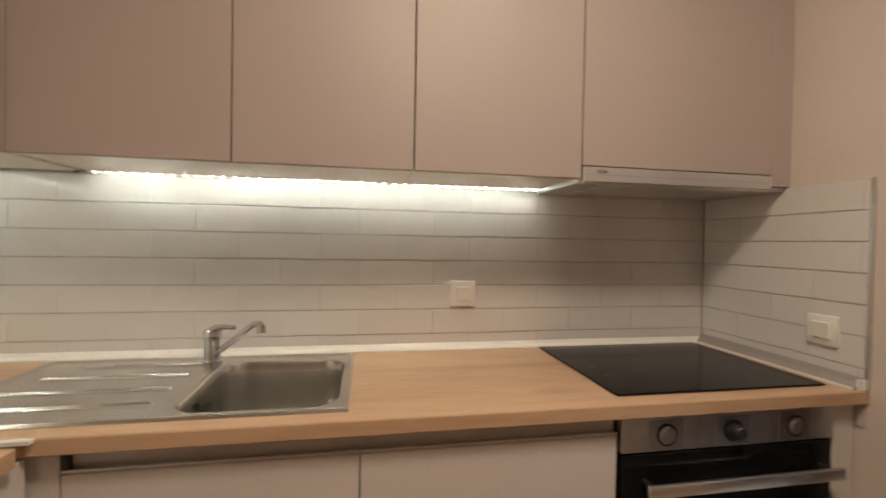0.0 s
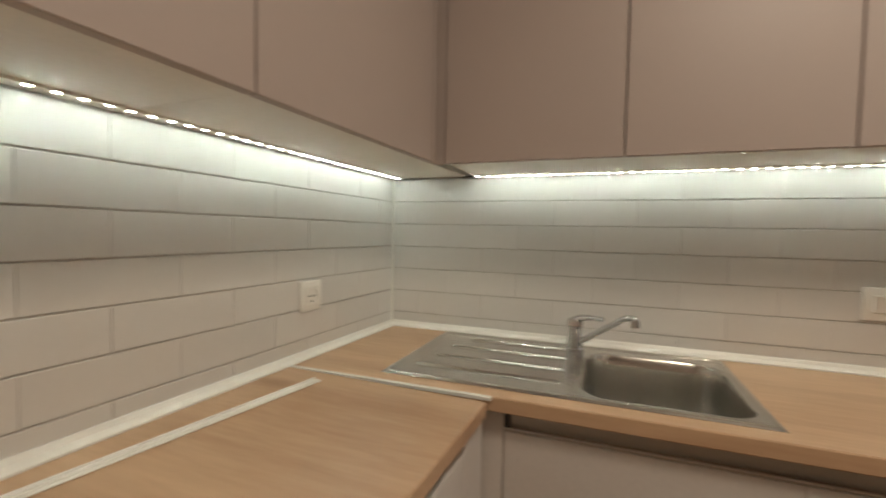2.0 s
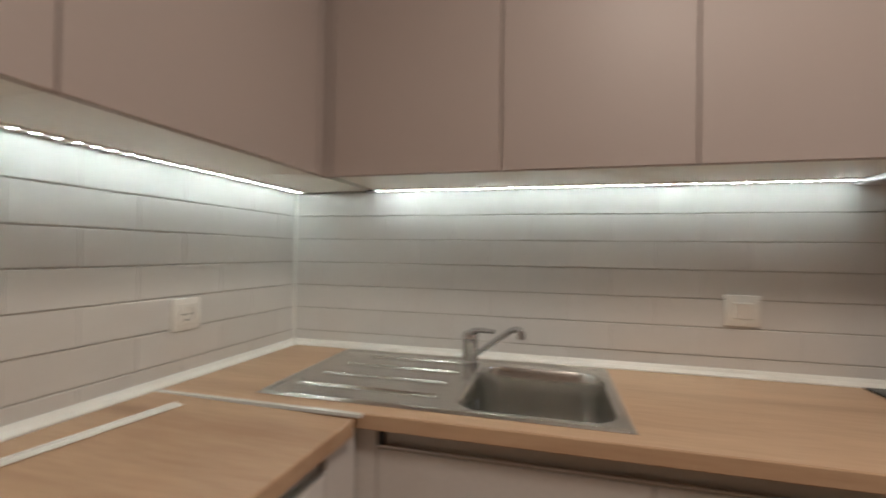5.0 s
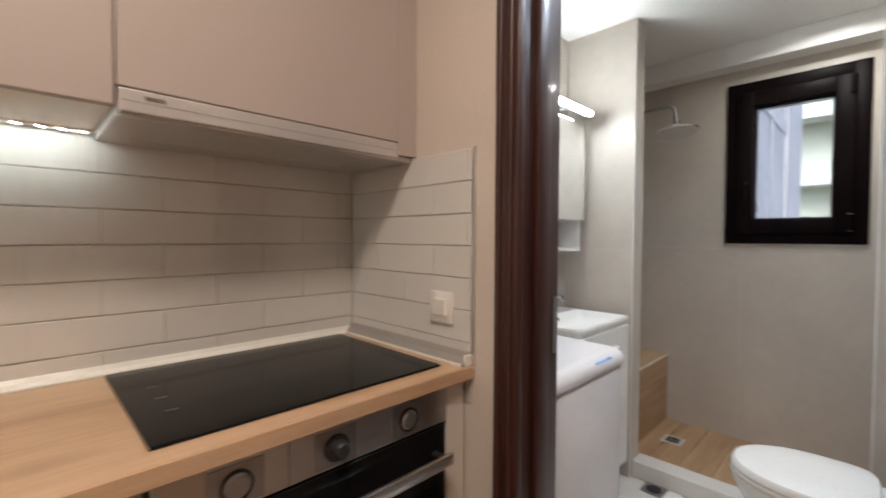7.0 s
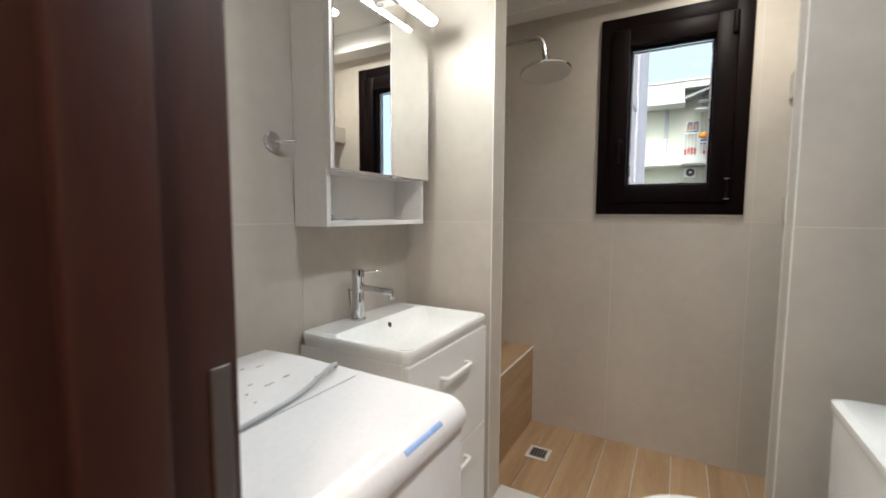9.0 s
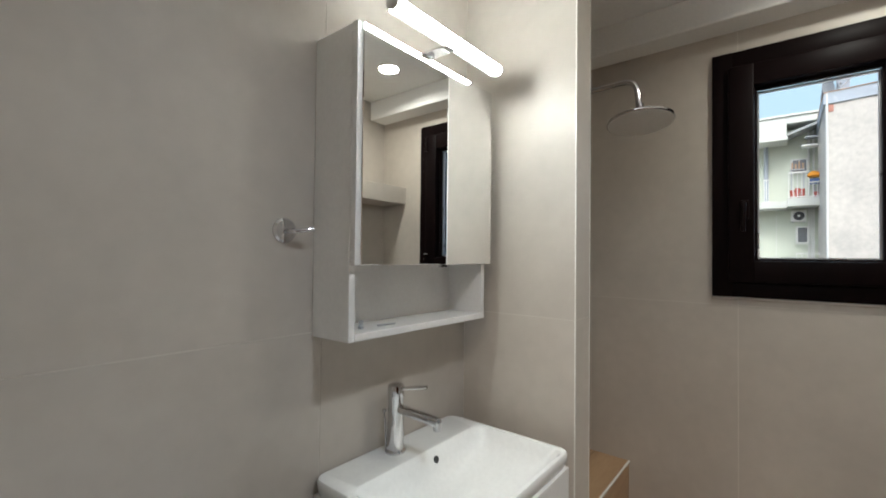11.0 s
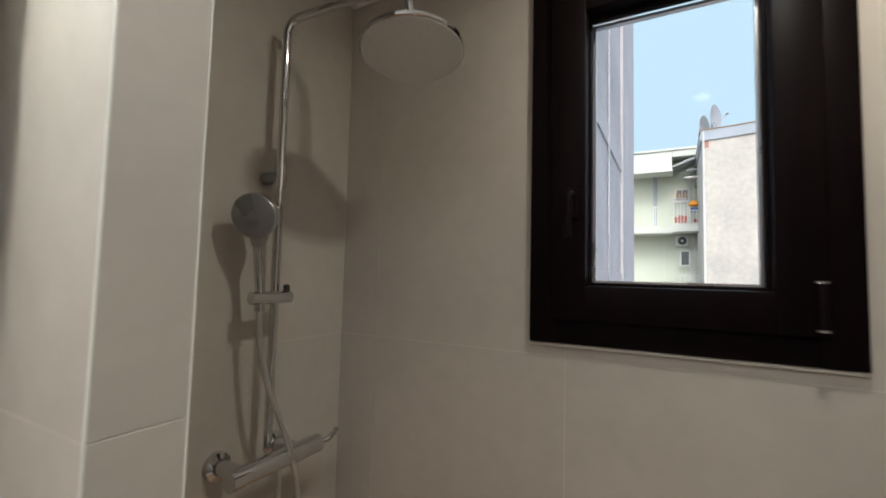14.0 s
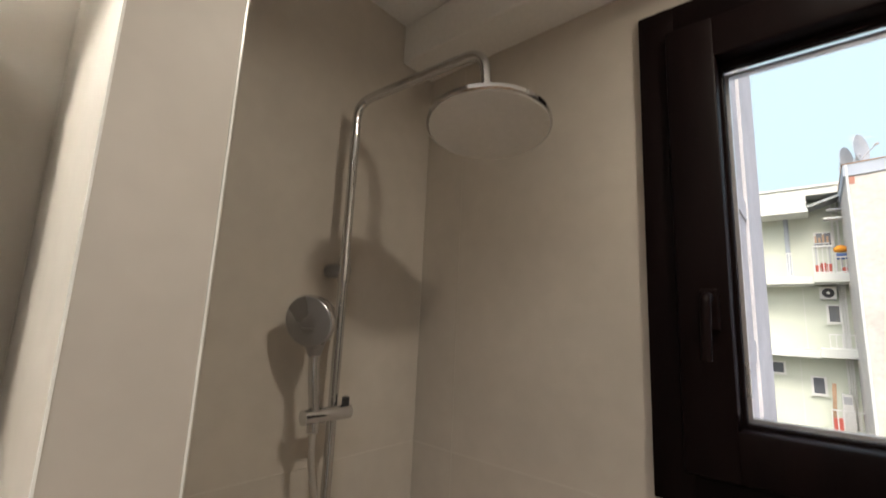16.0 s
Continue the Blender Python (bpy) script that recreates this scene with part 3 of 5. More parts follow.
part("downpipe", tube([(-0.05, -0.04, -9), (-0.05, -0.04, 7.2)], 0.035, 8), RAIL, blank)
for x, y, z, r in ((0.6, -0.42, 7.84, 0.50), (0.7, -0.05, 7.58, 0.43), (0.9, 0.0, 7.42, 0.24)):
    dish = thing("satellite_dish", "pale grey satellite dish on the roof", "satellite dish", "dishes on the roof", Matrix.Translation((CX + x, CY + y, z)))
    prof = [(0.02, 0.0)] + [(r * k / 6, 0.16 * r * (k / 6) ** 2) for k in range(1, 7)] + [(r * 0.99, 0.16 * r + 0.02), (r * 0.5, 0.07), (0.02, 0.03)]
    tilt = Vector((-0.45, -0.89, 0.0)).to_track_quat("Z", "Y").to_matrix().to_4x4()
    part("bowl", turned(lathe(prof, 28), tilt), PARAPET, dish, smooth=True)
    part("mast", tube([(0.06, 0.05, 7.2 - z), (0.06, 0.05, 0)], 0.03, 8), GREY, dish)
    part("feed_arm", tube([(-0.05, -0.05, -r * 0.75), (-0.55 * r, -0.85 * r, 0.0)], 0.018, 6), GREY, dish)
    part("feed_horn", tube([(-0.50 * r, -0.78 * r, 0.0), (-0.62 * r, -0.95 * r, 0.02)], 0.045, 8), GREY, dish)
aerial = thing("roof_aerial", "thin metal television aerial on the roof", "aerial", "", Matrix.Translation((CX - 0.35, -3.25, 7.22)))
part("mast", tube([(0, 0, 0), (0, 0, 2.1)], 0.035, 8), GREY, aerial)
for z, w0, w1, rise in ((0.80, 1.1, -1.0, 0.05), (1.28, 0.6, 0.0, -0.16), (1.90, 0.5, 0.0, -0.18)):
    part("rod", tube([(-0.1, w0, z - rise), (0.1, w1, z)], 0.022, 6), GREY, aerial)
tagged(finish("backdrop", box(150, 151, -160, 160, -20, 160), SKY_SHEET), "pale hazy sky", "", "", "structure")

# ---- window ----
window = tagged(new("window_1"), "dark brown plastic tilt window, closed, clear glass", "window", "", "structure")


def ring_frame(y0, y1, z0, z1, w, x0, x1, bevel, wb=None):
    """Four members round an opening."""
    wb = wb or w
    bm = box(x0, x1, y0, y0 + w, z0, z1, bevel)
    box(x0, x1, y1 - w, y1, z0, z1, bevel, bm=bm)
    box(x0 + 0.0006, x1 - 0.0006, y0 + w - 0.004, y1 - w + 0.004, z0 + 0.0006, z0 + wb, bevel, bm=bm)
    box(x0 + 0.0006, x1 - 0.0006, y0 + w - 0.004, y1 - w + 0.004, z1 - w, z1 - 0.0006, bevel, bm=bm)
    return bm


part("window_frame", ring_frame(0.785, 1.388, 1.19, 2.107, 0.066, 4.520, 4.70, 0.004), PVC_DARK, window, smooth=True)
sash = part("sash", ring_frame(0.838, 1.336, 1.245, 2.044, 0.080, 4.503, 4.575, 0.006), PVC_DARK, window, smooth=True)
part("glazing_bead", ring_frame(0.912, 1.263, 1.318, 1.966, 0.014, 4.540, 4.560, 0.003), PVC_DARK, sash)
part("spacer", ring_frame(0.924, 1.251, 1.330, 1.954, 0.007, 4.566, 4.582, 0.0), SPACER, sash, "light aluminium spacer round the glass")
pane = part("pane", box(4.568, 4.572, 0.93, 1.246, 1.336, 1.948), GLASS, sash, "clear glass pane")
pane.visible_shadow = False
h = part("handle", box(4.492, 4.503, 1.271, 1.299, 1.475, 1.545, 0.004), PVC_DARK, sash, "dark window handle")
part("lever", tube(rounded_path([(4.492, 1.285, 1.53), (4.462, 1.285, 1.53), (4.458, 1.287, 1.43)], 0.02), 0.008, 12), PVC_DARK, h, smooth=True)
for z in (1.30, 1.99):
    part("hinge", tube([(4.500, 0.852, z - 0.042), (4.500, 0.852, z + 0.042)], 0.010, 12), PVC_DARK, sash, smooth=True)
part("hinge_cap", tube([(4.500, 0.852, 1.342), (4.500, 0.852, 1.346)], 0.0105, 12), ALU, sash)
part("hinge_cap", tube([(4.500, 0.852, 1.256), (4.500, 0.852, 1.260)], 0.0105, 12), ALU, sash)
part("sealant", box(4.527, 4.5345, 0.783, 1.390, 1.181, 1.1895, 0.002, 1), JOINT, window, "pale sealant bead under the frame")
part("window_sill", box(4.70, 4.82, 0.79, 1.385, 1.17, 1.20, 0.004), FLOOR_TILE, window, "pale outer sill")

# ---- kitchen: worktops and base units ----
TOP = 0.896
worktop = thing("worktop", "light oak kitchen worktop with sink and hob set in", "worktop")
part("slab", slab_with_hole(-0.020, 2.374, 1.470, 2.016, TOP - 0.033, TOP, (0.245, 1.055, 1.530, 1.964)), OAK, worktop)
part("front_edge", box(0.515, 2.374, 1.4675, 1.4725, TOP - 0.0325, TOP - 0.0008, 0.002), OAK, worktop)
worktop_w = thing("worktop", "light oak worktop joined at the corner, white strip lying on it", "worktop", at=WEST)
part("slab", box(-1.442, -0.556, -0.541, 0.004, TOP - 0.033, TOP, 0.0015, 1), OAK_W, worktop_w)
part("front_edge", box(-1.441, -0.557, -0.543, -0.538, TOP - 0.0325, TOP - 0.0008, 0.002), OAK_W, worktop_w)
part("joint_strip", box(-0.02, 0.530, 1.4565, 1.4685, TOP - 0.006, TOP + 0.0012), TRIM, thing("worktop_joint", "thin white joint strip between the worktops", "strip"))
strip = thing("plastic_strip", "loose white plastic edging strip lying on the worktop", "strip")
d = Vector((-0.100, -0.629, 0)).normalized()
sx, sy = (Vector((0.130, 1.402, 0)) + d * 0.43), math.degrees(math.atan2(d.y, d.x))
m = pose(sx.x, sx.y, TOP, 0, 0, sy)
part("strip", turned(box(-0.43, 0.43, -0.011, 0.011, 0.0005, 0.003, 0.001, 1), m), TRIM, strip)
part("lip", turned(box(-0.43, 0.43, -0.0125, -0.0095, 0.0005, 0.0065, 0.001, 1), m), TRIM, strip)
part("lip", turned(box(-0.43, 0.43, 0.0015, 0.0035, 0.0005, 0.005, 0.001, 1), m), TRIM, strip)


def cove(x0, x1, m, k=1.0, mat=TRIM):
    """Sealing profile between worktop and tiles."""
    t = thing("worktop_trim", "plastic sealing trim along the worktop", "trim", "worktop trims", m)
    prof = [(0.0, 0.0), (-0.020, 0.0), (-0.020, 0.004), (-0.008, 0.0115), (-0.003, 0.021), (0.0, 0.021)]
    part("profile", loft([[(x, k * y - 0.0005, TOP + 0.0005 + k * z) for y, z in prof] for x in (x0, x1)]), mat, t)
    return t


cove(0.012, 2.343, NORTH), cove(-1.442, -0.012, WEST)
t = cove(0.006, 0.537, EAST, 1.5, TRIM_GREY)
part("lip", box(0.008, 0.533, -0.035, -0.0305, TOP + 0.0003, TOP + 0.0075, 0.001, 1), TRIM, t, "white sealing lip")
part("end_cap", box(0.533, 0.541, -0.024, 0.0, TOP, TOP + 0.028, 0.002), TRIM, t)


def base_unit(x0, x1, m, label, front_depth=0.512, z0=0.10, z1=0.812, body_top=TOP - 0.045, end=True):
    u = thing("base_cabinet", label, "cabinet", "base cabinets", m)
    part("body", box(x0 + 0.001, x1 - 0.001, -front_depth + 0.022, -0.01, z0, body_top), CARCASS, u)
    part("front", box(x0 + 0.0015, x1 - 0.0015, -front_depth, -front_depth + 0.019, z0, z1, 0.0015, 1), WHITE_FRONT, u)
    part("grip_channel", box(x0, x1, -front_depth + 0.004, -front_depth + 0.018, z1 - 0.03, z1 + 0.004, 0.001, 1), CHANNEL, u, "aluminium grip channel")
    part("channel_lip", box(x0, x1, -front_depth + 0.0005, -front_depth + 0.006, z1 + 0.0035, z1 + 0.0075, 0.0008, 1), ALU, u, "bright lip of the grip channel")
    part("channel_back", box(x0, x1, -front_depth + 0.0165, -front_depth + 0.0205, z1, TOP - 0.035), CHANNEL, u)
    part("plinth", box(x0, x1, -front_depth + 0.06, -front_depth + 0.075, 0.0, z0 - 0.002), WHITE_FRONT, u)
    if end: part("channel_end", box(x0 + 0.0005, x0 + 0.012, -front_depth + 0.002, -front_depth + 0.022, z1 + 0.004, TOP - 0.035), BLACK, u)
    return u


base_unit(0.550, 1.095, NORTH, "warm white base cabinet under the sink", body_top=TOP - 0.215)
base_unit(1.095, 1.684, NORTH, "warm white base cabinet beside the oven", end=False)
base_unit(-1.43, -0.62, WEST, "warm white base cabinet under the west worktop", 0.519)
for name, b in (("corner_filler", (0.478, 0.549, 1.500, 1.98, 0.0, TOP - 0.042)), ("oven_side_panel", (2.294, 2.356, 1.496, 1.98, 0.0, TOP - 0.042))):
    f = thing(name, "warm white filler panel beside the base units", "panel")
    part("panel", box(*b, 0.0015, 1), WHITE_FRONT, f)
f = thing("corner_filler", "warm white filler panel in the corner of the base units", "panel", at=WEST)
part("panel", box(-0.618, -0.505, -0.519, -0.50, 0.0, TOP - 0.042, 0.0015, 1), WHITE_FRONT, f)

# ---- sink and tap ----
SX0, SX1, SY0, SY1 = 0.232, 1.070, 1.514, 1.982
BX0, BX1, BY0, BY1 = 0.714, 1.040, 1.547, 1.900


def sink_height(x, y):
    edge = inside_round(x, y, SX0, SX1, SY0, SY1, 0.02)
    z = 0.0005 + 0.0055 * ease(edge / 0.008)
    z -= 0.0035 * ease((edge - 0.016) / 0.010)
    for gy, gx0 in ((1.909, 0.345), (1.809, 0.305), (1.709, 0.29), (1.609, 0.28)):
        along = ease((x - gx0) / 0.02) * ease((0.668 - x) / 0.02)
        z += 0.0055 * along * math.exp(-((y - gy) / 0.0050) ** 2)
    bowl = inside_round(x, y, BX0, BX1, BY0, BY1, 0.06)
    z += 0.0022 * math.exp(-((bowl + 0.012) / 0.007) ** 2)
    z -= 0.185 * ease((bowl + 0.006) / 0.024) + 0.004 * ease(bowl / 0.16)
    return TOP + z


sink = thing("kitchen_sink", "stainless steel sink with ribbed draining board, empty", "sink")
part("basin", height_sheet(SX0, SX1, SY0, SY1, 212, 114, sink_height), STEEL, sink, smooth=True)
part("rim", box(SX0, SX1, SY0, SY0 + 0.002, TOP, TOP + 0.001), STEEL, sink)
part("drain", lathe([(0.0005, 0.003), (0.040, 0.003), (0.044, 0.0), (0.0005, 0.0)], 24, None, (0.877, 1.712, TOP - 0.187)), CHROME, sink, "chrome drain", True)
part("overflow", box(0.727, 0.731, 1.697, 1.727, TOP - 0.055, TOP - 0.035, 0.001, 1), BLACK, sink, "dark overflow slots")
tap = thing("kitchen_tap", "chrome single-lever kitchen tap with raised spout", "tap", "", Matrix.Translation((0.012, 0.012, 0.004)))
part("body", lathe([(0.026, 0.0), (0.026, 0.006), (0.0225, 0.010), (0.0225, 0.062), (0.024, 0.064), (0.024, 0.088), (0.019, 0.096), (0.001, 0.098)], 28, None, (0.660, 1.912, TOP - 0.001)), CHROME, tap, smooth=True)
part("spout", tube(rounded_path([(0.664, 1.908, 0.918), (0.69, 1.889, 0.935), (0.795, 1.815, 1.021), (0.815, 1.800, 1.024), (0.818, 1.798, 1.010)], 0.015), 0.0085, 14), CHROME, tap, smooth=True)
part("aerator", tube([(0.817, 1.799, 1.020), (0.819, 1.797, 1.000)], 0.0115, 14), CHROME, tap, smooth=True)
part("lever", tube([(0.660, 1.912, 0.983), (0.675, 1.898, 0.996), (0.70, 1.875, 1.003), (0.738, 1.842, 1.007)], 0.006, 12, None, [0.014, 0.011, 0.008, 0.0065]), CHROME, tap, smooth=True)

# ---- hob and oven ----
hob = thing("induction_hob", "black ceramic glass hob set in the worktop", "hob")
part("glass", box(1.692, 2.294, 1.518, 1.982, TOP + 0.0005, TOP + 0.006, 0.0022, 2), BLACK_GLASS, hob)
# three short dark grey bars near the left edge of the glass
for y in (1.655, 1.735, 1.815):
    part("touch_mark", box(1.742, 1.762, y, y + 0.004, TOP + 0.0059, TOP + 0.0063), DARK_PANE, hob, "small dark grey mark on the hob glass")
oven = thing("oven", "built-in oven, steel control panel and black glass door", "oven", "", Matrix.Translation((0.006, 0.012, 0.005)))
part("body", box(1.682, 2.284, 1.50, 1.98, 0.10, TOP - 0.050), BLACK, oven)
panel = part("control_panel", box(1.683, 2.283, 1.480, 1.50, 0.766, 0.8525, 0.002, 1), STEEL_PANEL, oven)
part("panel_seam", box(1.8865, 1.8880, 1.4795, 1.4815, 0.767, 0.8465), BLACK, panel, "thin dark seam")
for kx in (1.799, 1.981, 2.161):
    part("knob_plate", box(kx - 0.045, kx + 0.045, 1.4785, 1.481, 0.772, 0.842, 0.0006, 1), KNOB_FIELD, panel, "darker knob field")
    part("knob", turned(lathe([(0.0215, 0), (0.0215, 0.004), (0.0175, 0.006)] + ([(0.016, 0.024), (0.013, 0.027), (0.001, 0.027)] if 1.9 < kx < 2.1 else [(0.0165, 0.0085), (0.001, 0.009)]), 28), pose(kx, 1.4785, 0.806, 90, 0, 0)), BLACK if 1.9 < kx < 2.1 else KNOB_FIELD, panel, smooth=True)
    part("knob_ring", turned(lathe([(0.0265, 0), (0.0265, 0.0030), (0.0225, 0.0030), (0.0225, 0.0)], 28), pose(kx, 1.4783, 0.806, 90, 0, 0)), BLACK, panel)
door = part("door", box(1.685, 2.281, 1.482, 1.50, 0.13, 0.762, 0.003, 1), BLACK_GLASS, oven)
part("handle", box(1.725, 2.262, 1.432, 1.446, 0.683, 0.712, 0.005, 2), ALU, door, "aluminium bar handle", True)
for hx in (1.745, 2.245):
    part("handle_post", tube([(hx, 1.484, 0.6975), (hx, 1.442, 0.6975)], 0.008, 10), BLACK, door, smooth=True)
part("base", box(1.683, 2.283, 1.484, 1.50, 0.10, 0.127), STEEL_PANEL, oven)

# ---- wall units ----
UB, UT = 1.437, 2.36


def wall_unit(x0, x1, m, depth, label, z0=UB, under=True):
    u = thing("wall_cabinet", label, "cabinet", "wall cabinets", m)
    part("body", box(x0 + 0.0005, x1 - 0.0005, -depth + 0.021, 0.004, z0 + 0.004, UT), CARCASS, u)
    part("door", box(x0 + 0.0018, x1 - 0.0018, -depth, -depth + 0.019, z0, UT, 0.0015, 1), CASHMERE, u)
    return u


LBL = "handleless cashmere wall cabinet over the worktop"
wall_unit(0.326, 0.784, NORTH, 0.322, LBL), wall_unit(0.784, 1.219, NORTH, 0.322, LBL), wall_unit(1.219, 1.681, NORTH, 0.322, LBL)
wall_unit(1.681, 2.297, NORTH, 0.322, "handleless cashmere cabinet housing the cooker hood", 1.4735)
f = thing("corner_filler", "cashmere filler strip in the cabinet corner", "panel")
part("panel", box(0.288, 0.3245, 1.693, 1.712, UB, UT, 0.001, 1), CASHMERE, f)
f = thing("end_filler", "cashmere filler strip between cabinet and wall", "panel")
part("panel", box(2.2985, 2.364, 1.692, 1.711, 1.4402, UT, 0.001, 1), CASHMERE, f)
wall_unit(-0.944, -0.345, WEST, 0.312, LBL), wall_unit(-1.442, -0.944, WEST, 0.312, LBL)
f = thing("corner_cabinet", "white corner cabinet body behind the wall cabinets", "cabinet", at=WEST)
part("body", box(-0.344, -0.012, -0.290, 0.004, UB + 0.004, UT), CARCASS, f)
part("top", box(-0.344, -0.325, -0.312, -0.293, UB, UT), CASHMERE, f)
hood = thing("cooker_hood", "slim silver telescopic cooker hood under the cabinet", "cooker hood")
visor = part("visor", box(1.683, 2.290, 1.682, 1.706, 1.428, 1.4690, 0.003, 2), HOOD_GREY, hood, "silver pull-out visor")
part("groove", box(1.688, 2.285, 1.6812, 1.6824, 1.4475, 1.4487), GREY, visor, "fine groove along the visor")
part("visor_lip", box(1.686, 2.287, 1.690, 1.712, 1.4235, 1.4285, 0.001, 1), ALU, visor)
part("tray", box(1.683, 2.357, 1.712, 2.008, 1.427, 1.4525, 0.003, 1), HOOD_GREY, hood)
part("tray_edge", box(2.2915, 2.357, 1.706, 1.7115, 1.4265, 1.4395, 0.001, 1), HOOD_GREY, hood)
part("filter", box(1.77, 2.23, 1.715, 1.91, 1.4235, 1.4275, 0.001, 1), ALU, hood, "metal grease filter")
for i in range(14):
    part("filter_rib", box(1.79 + 0.031 * i, 1.806 + 0.031 * i, 1.722, 1.903, 1.4226, 1.4237), ALU, hood)
part("logo", box(1.722, 1.752, 1.6808, 1.6822, 1.4525, 1.4595), STEEL, hood, "small plain maker's badge")


def led_strip(x0, x1, m, y):
    s = thing("led_strip", "lit warm white strip under the wall cabinets", "light strip", "light strips", m)
    part("tape", box(x0, x1, y - 0.005, y + 0.005, UB - 0.0010, UB + 0.0045), LED_TAPE, s)
    bm = bmesh.new()
    k = int((x1 - x0) / 0.033)
    for i in range(k):
        x = x0 + (i + 0.5) * (x1 - x0) / k
        box(x - 0.003, x + 0.003, y - 0.0026, y + 0.0026, UB - 0.0017, UB - 0.0008, bm=bm)
    tagged(part("diode_row", bm, LED, s, "glowing diodes"), kind="stuff")


led_strip(0.328, 1.678, NORTH, -0.044), led_strip(-1.432, -0.03, WEST, -0.044)
part("cable", tube(rounded_path([(0.328, 1.968, 1.4385), (0.29, 1.97, 1.437), (0.282, 2.005, 1.4375)], 0.02), 0.0018, 6), BLACK, thing("led_cable", "thin dark cable of the light strip", "cable"))


def plate(x, z, m, kind, label, s=0.082, w=None):
    """Socket or switch on a tiled wall."""
    p = thing("power_socket" if kind == "socket" else "light_switch", label, "socket" if kind == "socket" else "switch", "", m)
    w = w or s
    part("cover", box(x - w / 2, x + w / 2, -0.0095, 0.0, z - s / 2, z + s / 2, 0.0025, 2), WHITE_PLASTIC, p, smooth=True)
    for cx in ([x] if w == s else [x - 0.0355, x + 0.0355]):
        if kind == "socket":
            part("insert", box(cx - 0.027, cx + 0.027, -0.0112, -0.0085, z - 0.027, z + 0.027, 0.001, 1), WHITE_PLASTIC, p)
            well = lathe([(0.0225, 0.0), (0.0225, 0.0025), (0.0195, 0.0025), (0.0190, -0.010), (0.001, -0.010)], 28)
            part("well", turned(well, pose(cx, -0.0112, z, 90, 0, 0)), WHITE_PLASTIC, p, smooth=True)
            face = part("well_floor", turned(lathe([(0.0188, 0), (0.0188, 0.0006), (0.001, 0.0006)], 24), pose(cx, -0.0108, z, 90, 0, 0)), WHITE_PLASTIC, p)
            for hx, hz in ((-0.0095, 0), (0.0095, 0), (0, -0.0145)):
                part("pin_hole", turned(lathe([(0.0028, 0), (0.0028, 0.0012), (0.0005, 0.0012)], 12), pose(cx + hx, -0.0112, z + hz, 90, 0, 0)), BLACK, face)
        else:
            part("rocker", turned(box(-0.0225, 0.0225, -0.004, 0.004, -0.0225, 0.0225, 0.0015, 1), pose(cx, -0.0115, z, 4, 0, 0)), WHITE_PLASTIC, p)


plate(1.426, 1.083, NORTH, "switch", "white square switch on the tiled backsplash", 0.086)
plate(0.436, 1.031, EAST, "switch", "white square switch beside the hob", 0.082)
plate(-0.464, 1.066, WEST, "socket", "white single socket on the tiled backsplash")
plate(-1.320, 1.066, WEST, "socket", "white double socket on the tiled backsplash", 0.082, 0.153)

lampk = thing("ceiling_lamp", "round flush ceiling lamp, lit warm white", "lamp")
part("ring", lathe([(0.22, 0.0), (0.22, 0.02), (0.205, 0.03), (0.205, 0.0)], 32, None, (LAMP_X, LAMP_Y, 2.470)), WHITE_PLASTIC, lampk, smooth=True)
part("diffuser", lathe([(0.001, 0.006), (0.204, 0.010), (0.204, 0.02), (0.001, 0.02)], 32, None, (LAMP_X, LAMP_Y, 2.470)), DIFFUSER, lampk)

# ---- bathroom: door ----
door_leaf = tagged(new("door_1"), "open dark varnished panelled door with brass handle", "door", "", "structure")
door_leaf.matrix_world = pose(2.516, 0.735, 0, 0, 0, -4.5)
DW = 0.640


def ring_of(x0, x1, z0, z1, w, h):
    """A flat moulding round a door panel."""
    bm = box(x0, x1, -0.004, h, z1 - w, z1, 0.004, 2)
    box(x0, x1, -0.004, h, z0, z0 + w, 0.004, 2, bm)
    box(x0, x0 + w, -0.004, h - 0.0003, z0 + w * 0.8, z1 - w * 0.8, 0.004, 2, bm)
    box(x1 - w, x1, -0.004, h - 0.0003, z0 + w * 0.8, z1 - w * 0.8, 0.004, 2, bm)
    return bm


part("leaf", box(0, DW, -0.040, 0.0, 0.008, 2.035, 0.002, 1), BROWN, door_leaf)
for z0, z1 in ((1.055, 1.95), (0.775, 0.975), (0.12, 0.705)):
    x0, x1 = 0.080, DW - 0.098
    bm = box(x0, x1, -0.004, 0.011, z1 - 0.030, z1, 0.006, 3)
    box(x0, x1, -0.004, 0.011, z0, z0 + 0.030, 0.006, 3, bm)
    box(x0, x0 + 0.030, -0.004, 0.0108, z0 + 0.024, z1 - 0.024, 0.006, 3, bm)
    box(x1 - 0.030, x1, -0.004, 0.0108, z0 + 0.024, z1 - 0.024, 0.006, 3, bm)
    part("moulding", bm, BROWN, door_leaf, smooth=True)
    part("inner_moulding", ring_of(x0 + 0.036, x1 - 0.036, z0 + 0.034, z1 - 0.034, 0.012, 0.004), BROWN, door_leaf, smooth=True)
    part("raised_panel", box(x0 + 0.048, x1 - 0.048, -0.004, 0.0025, z0 + 0.048, z1 - 0.048, 0.002, 2), BROWN, door_leaf, smooth=True)
part("handle_plate", box(DW - 0.045, DW - 0.010, -0.001, 0.007, 0.845, 1.05, 0.003, 2), FRAME_WOOD, door_leaf, "dark lock plate behind the handle", True)
part("rosette", turned(lathe([(0.024, 0), (0.024, 0.004), (0.012, 0.008), (0.001, 0.008)], 24), pose(DW - 0.025, 0.0, 0.958, -90, 0, 0)), BRASS, door_leaf, "brass rosette", True)
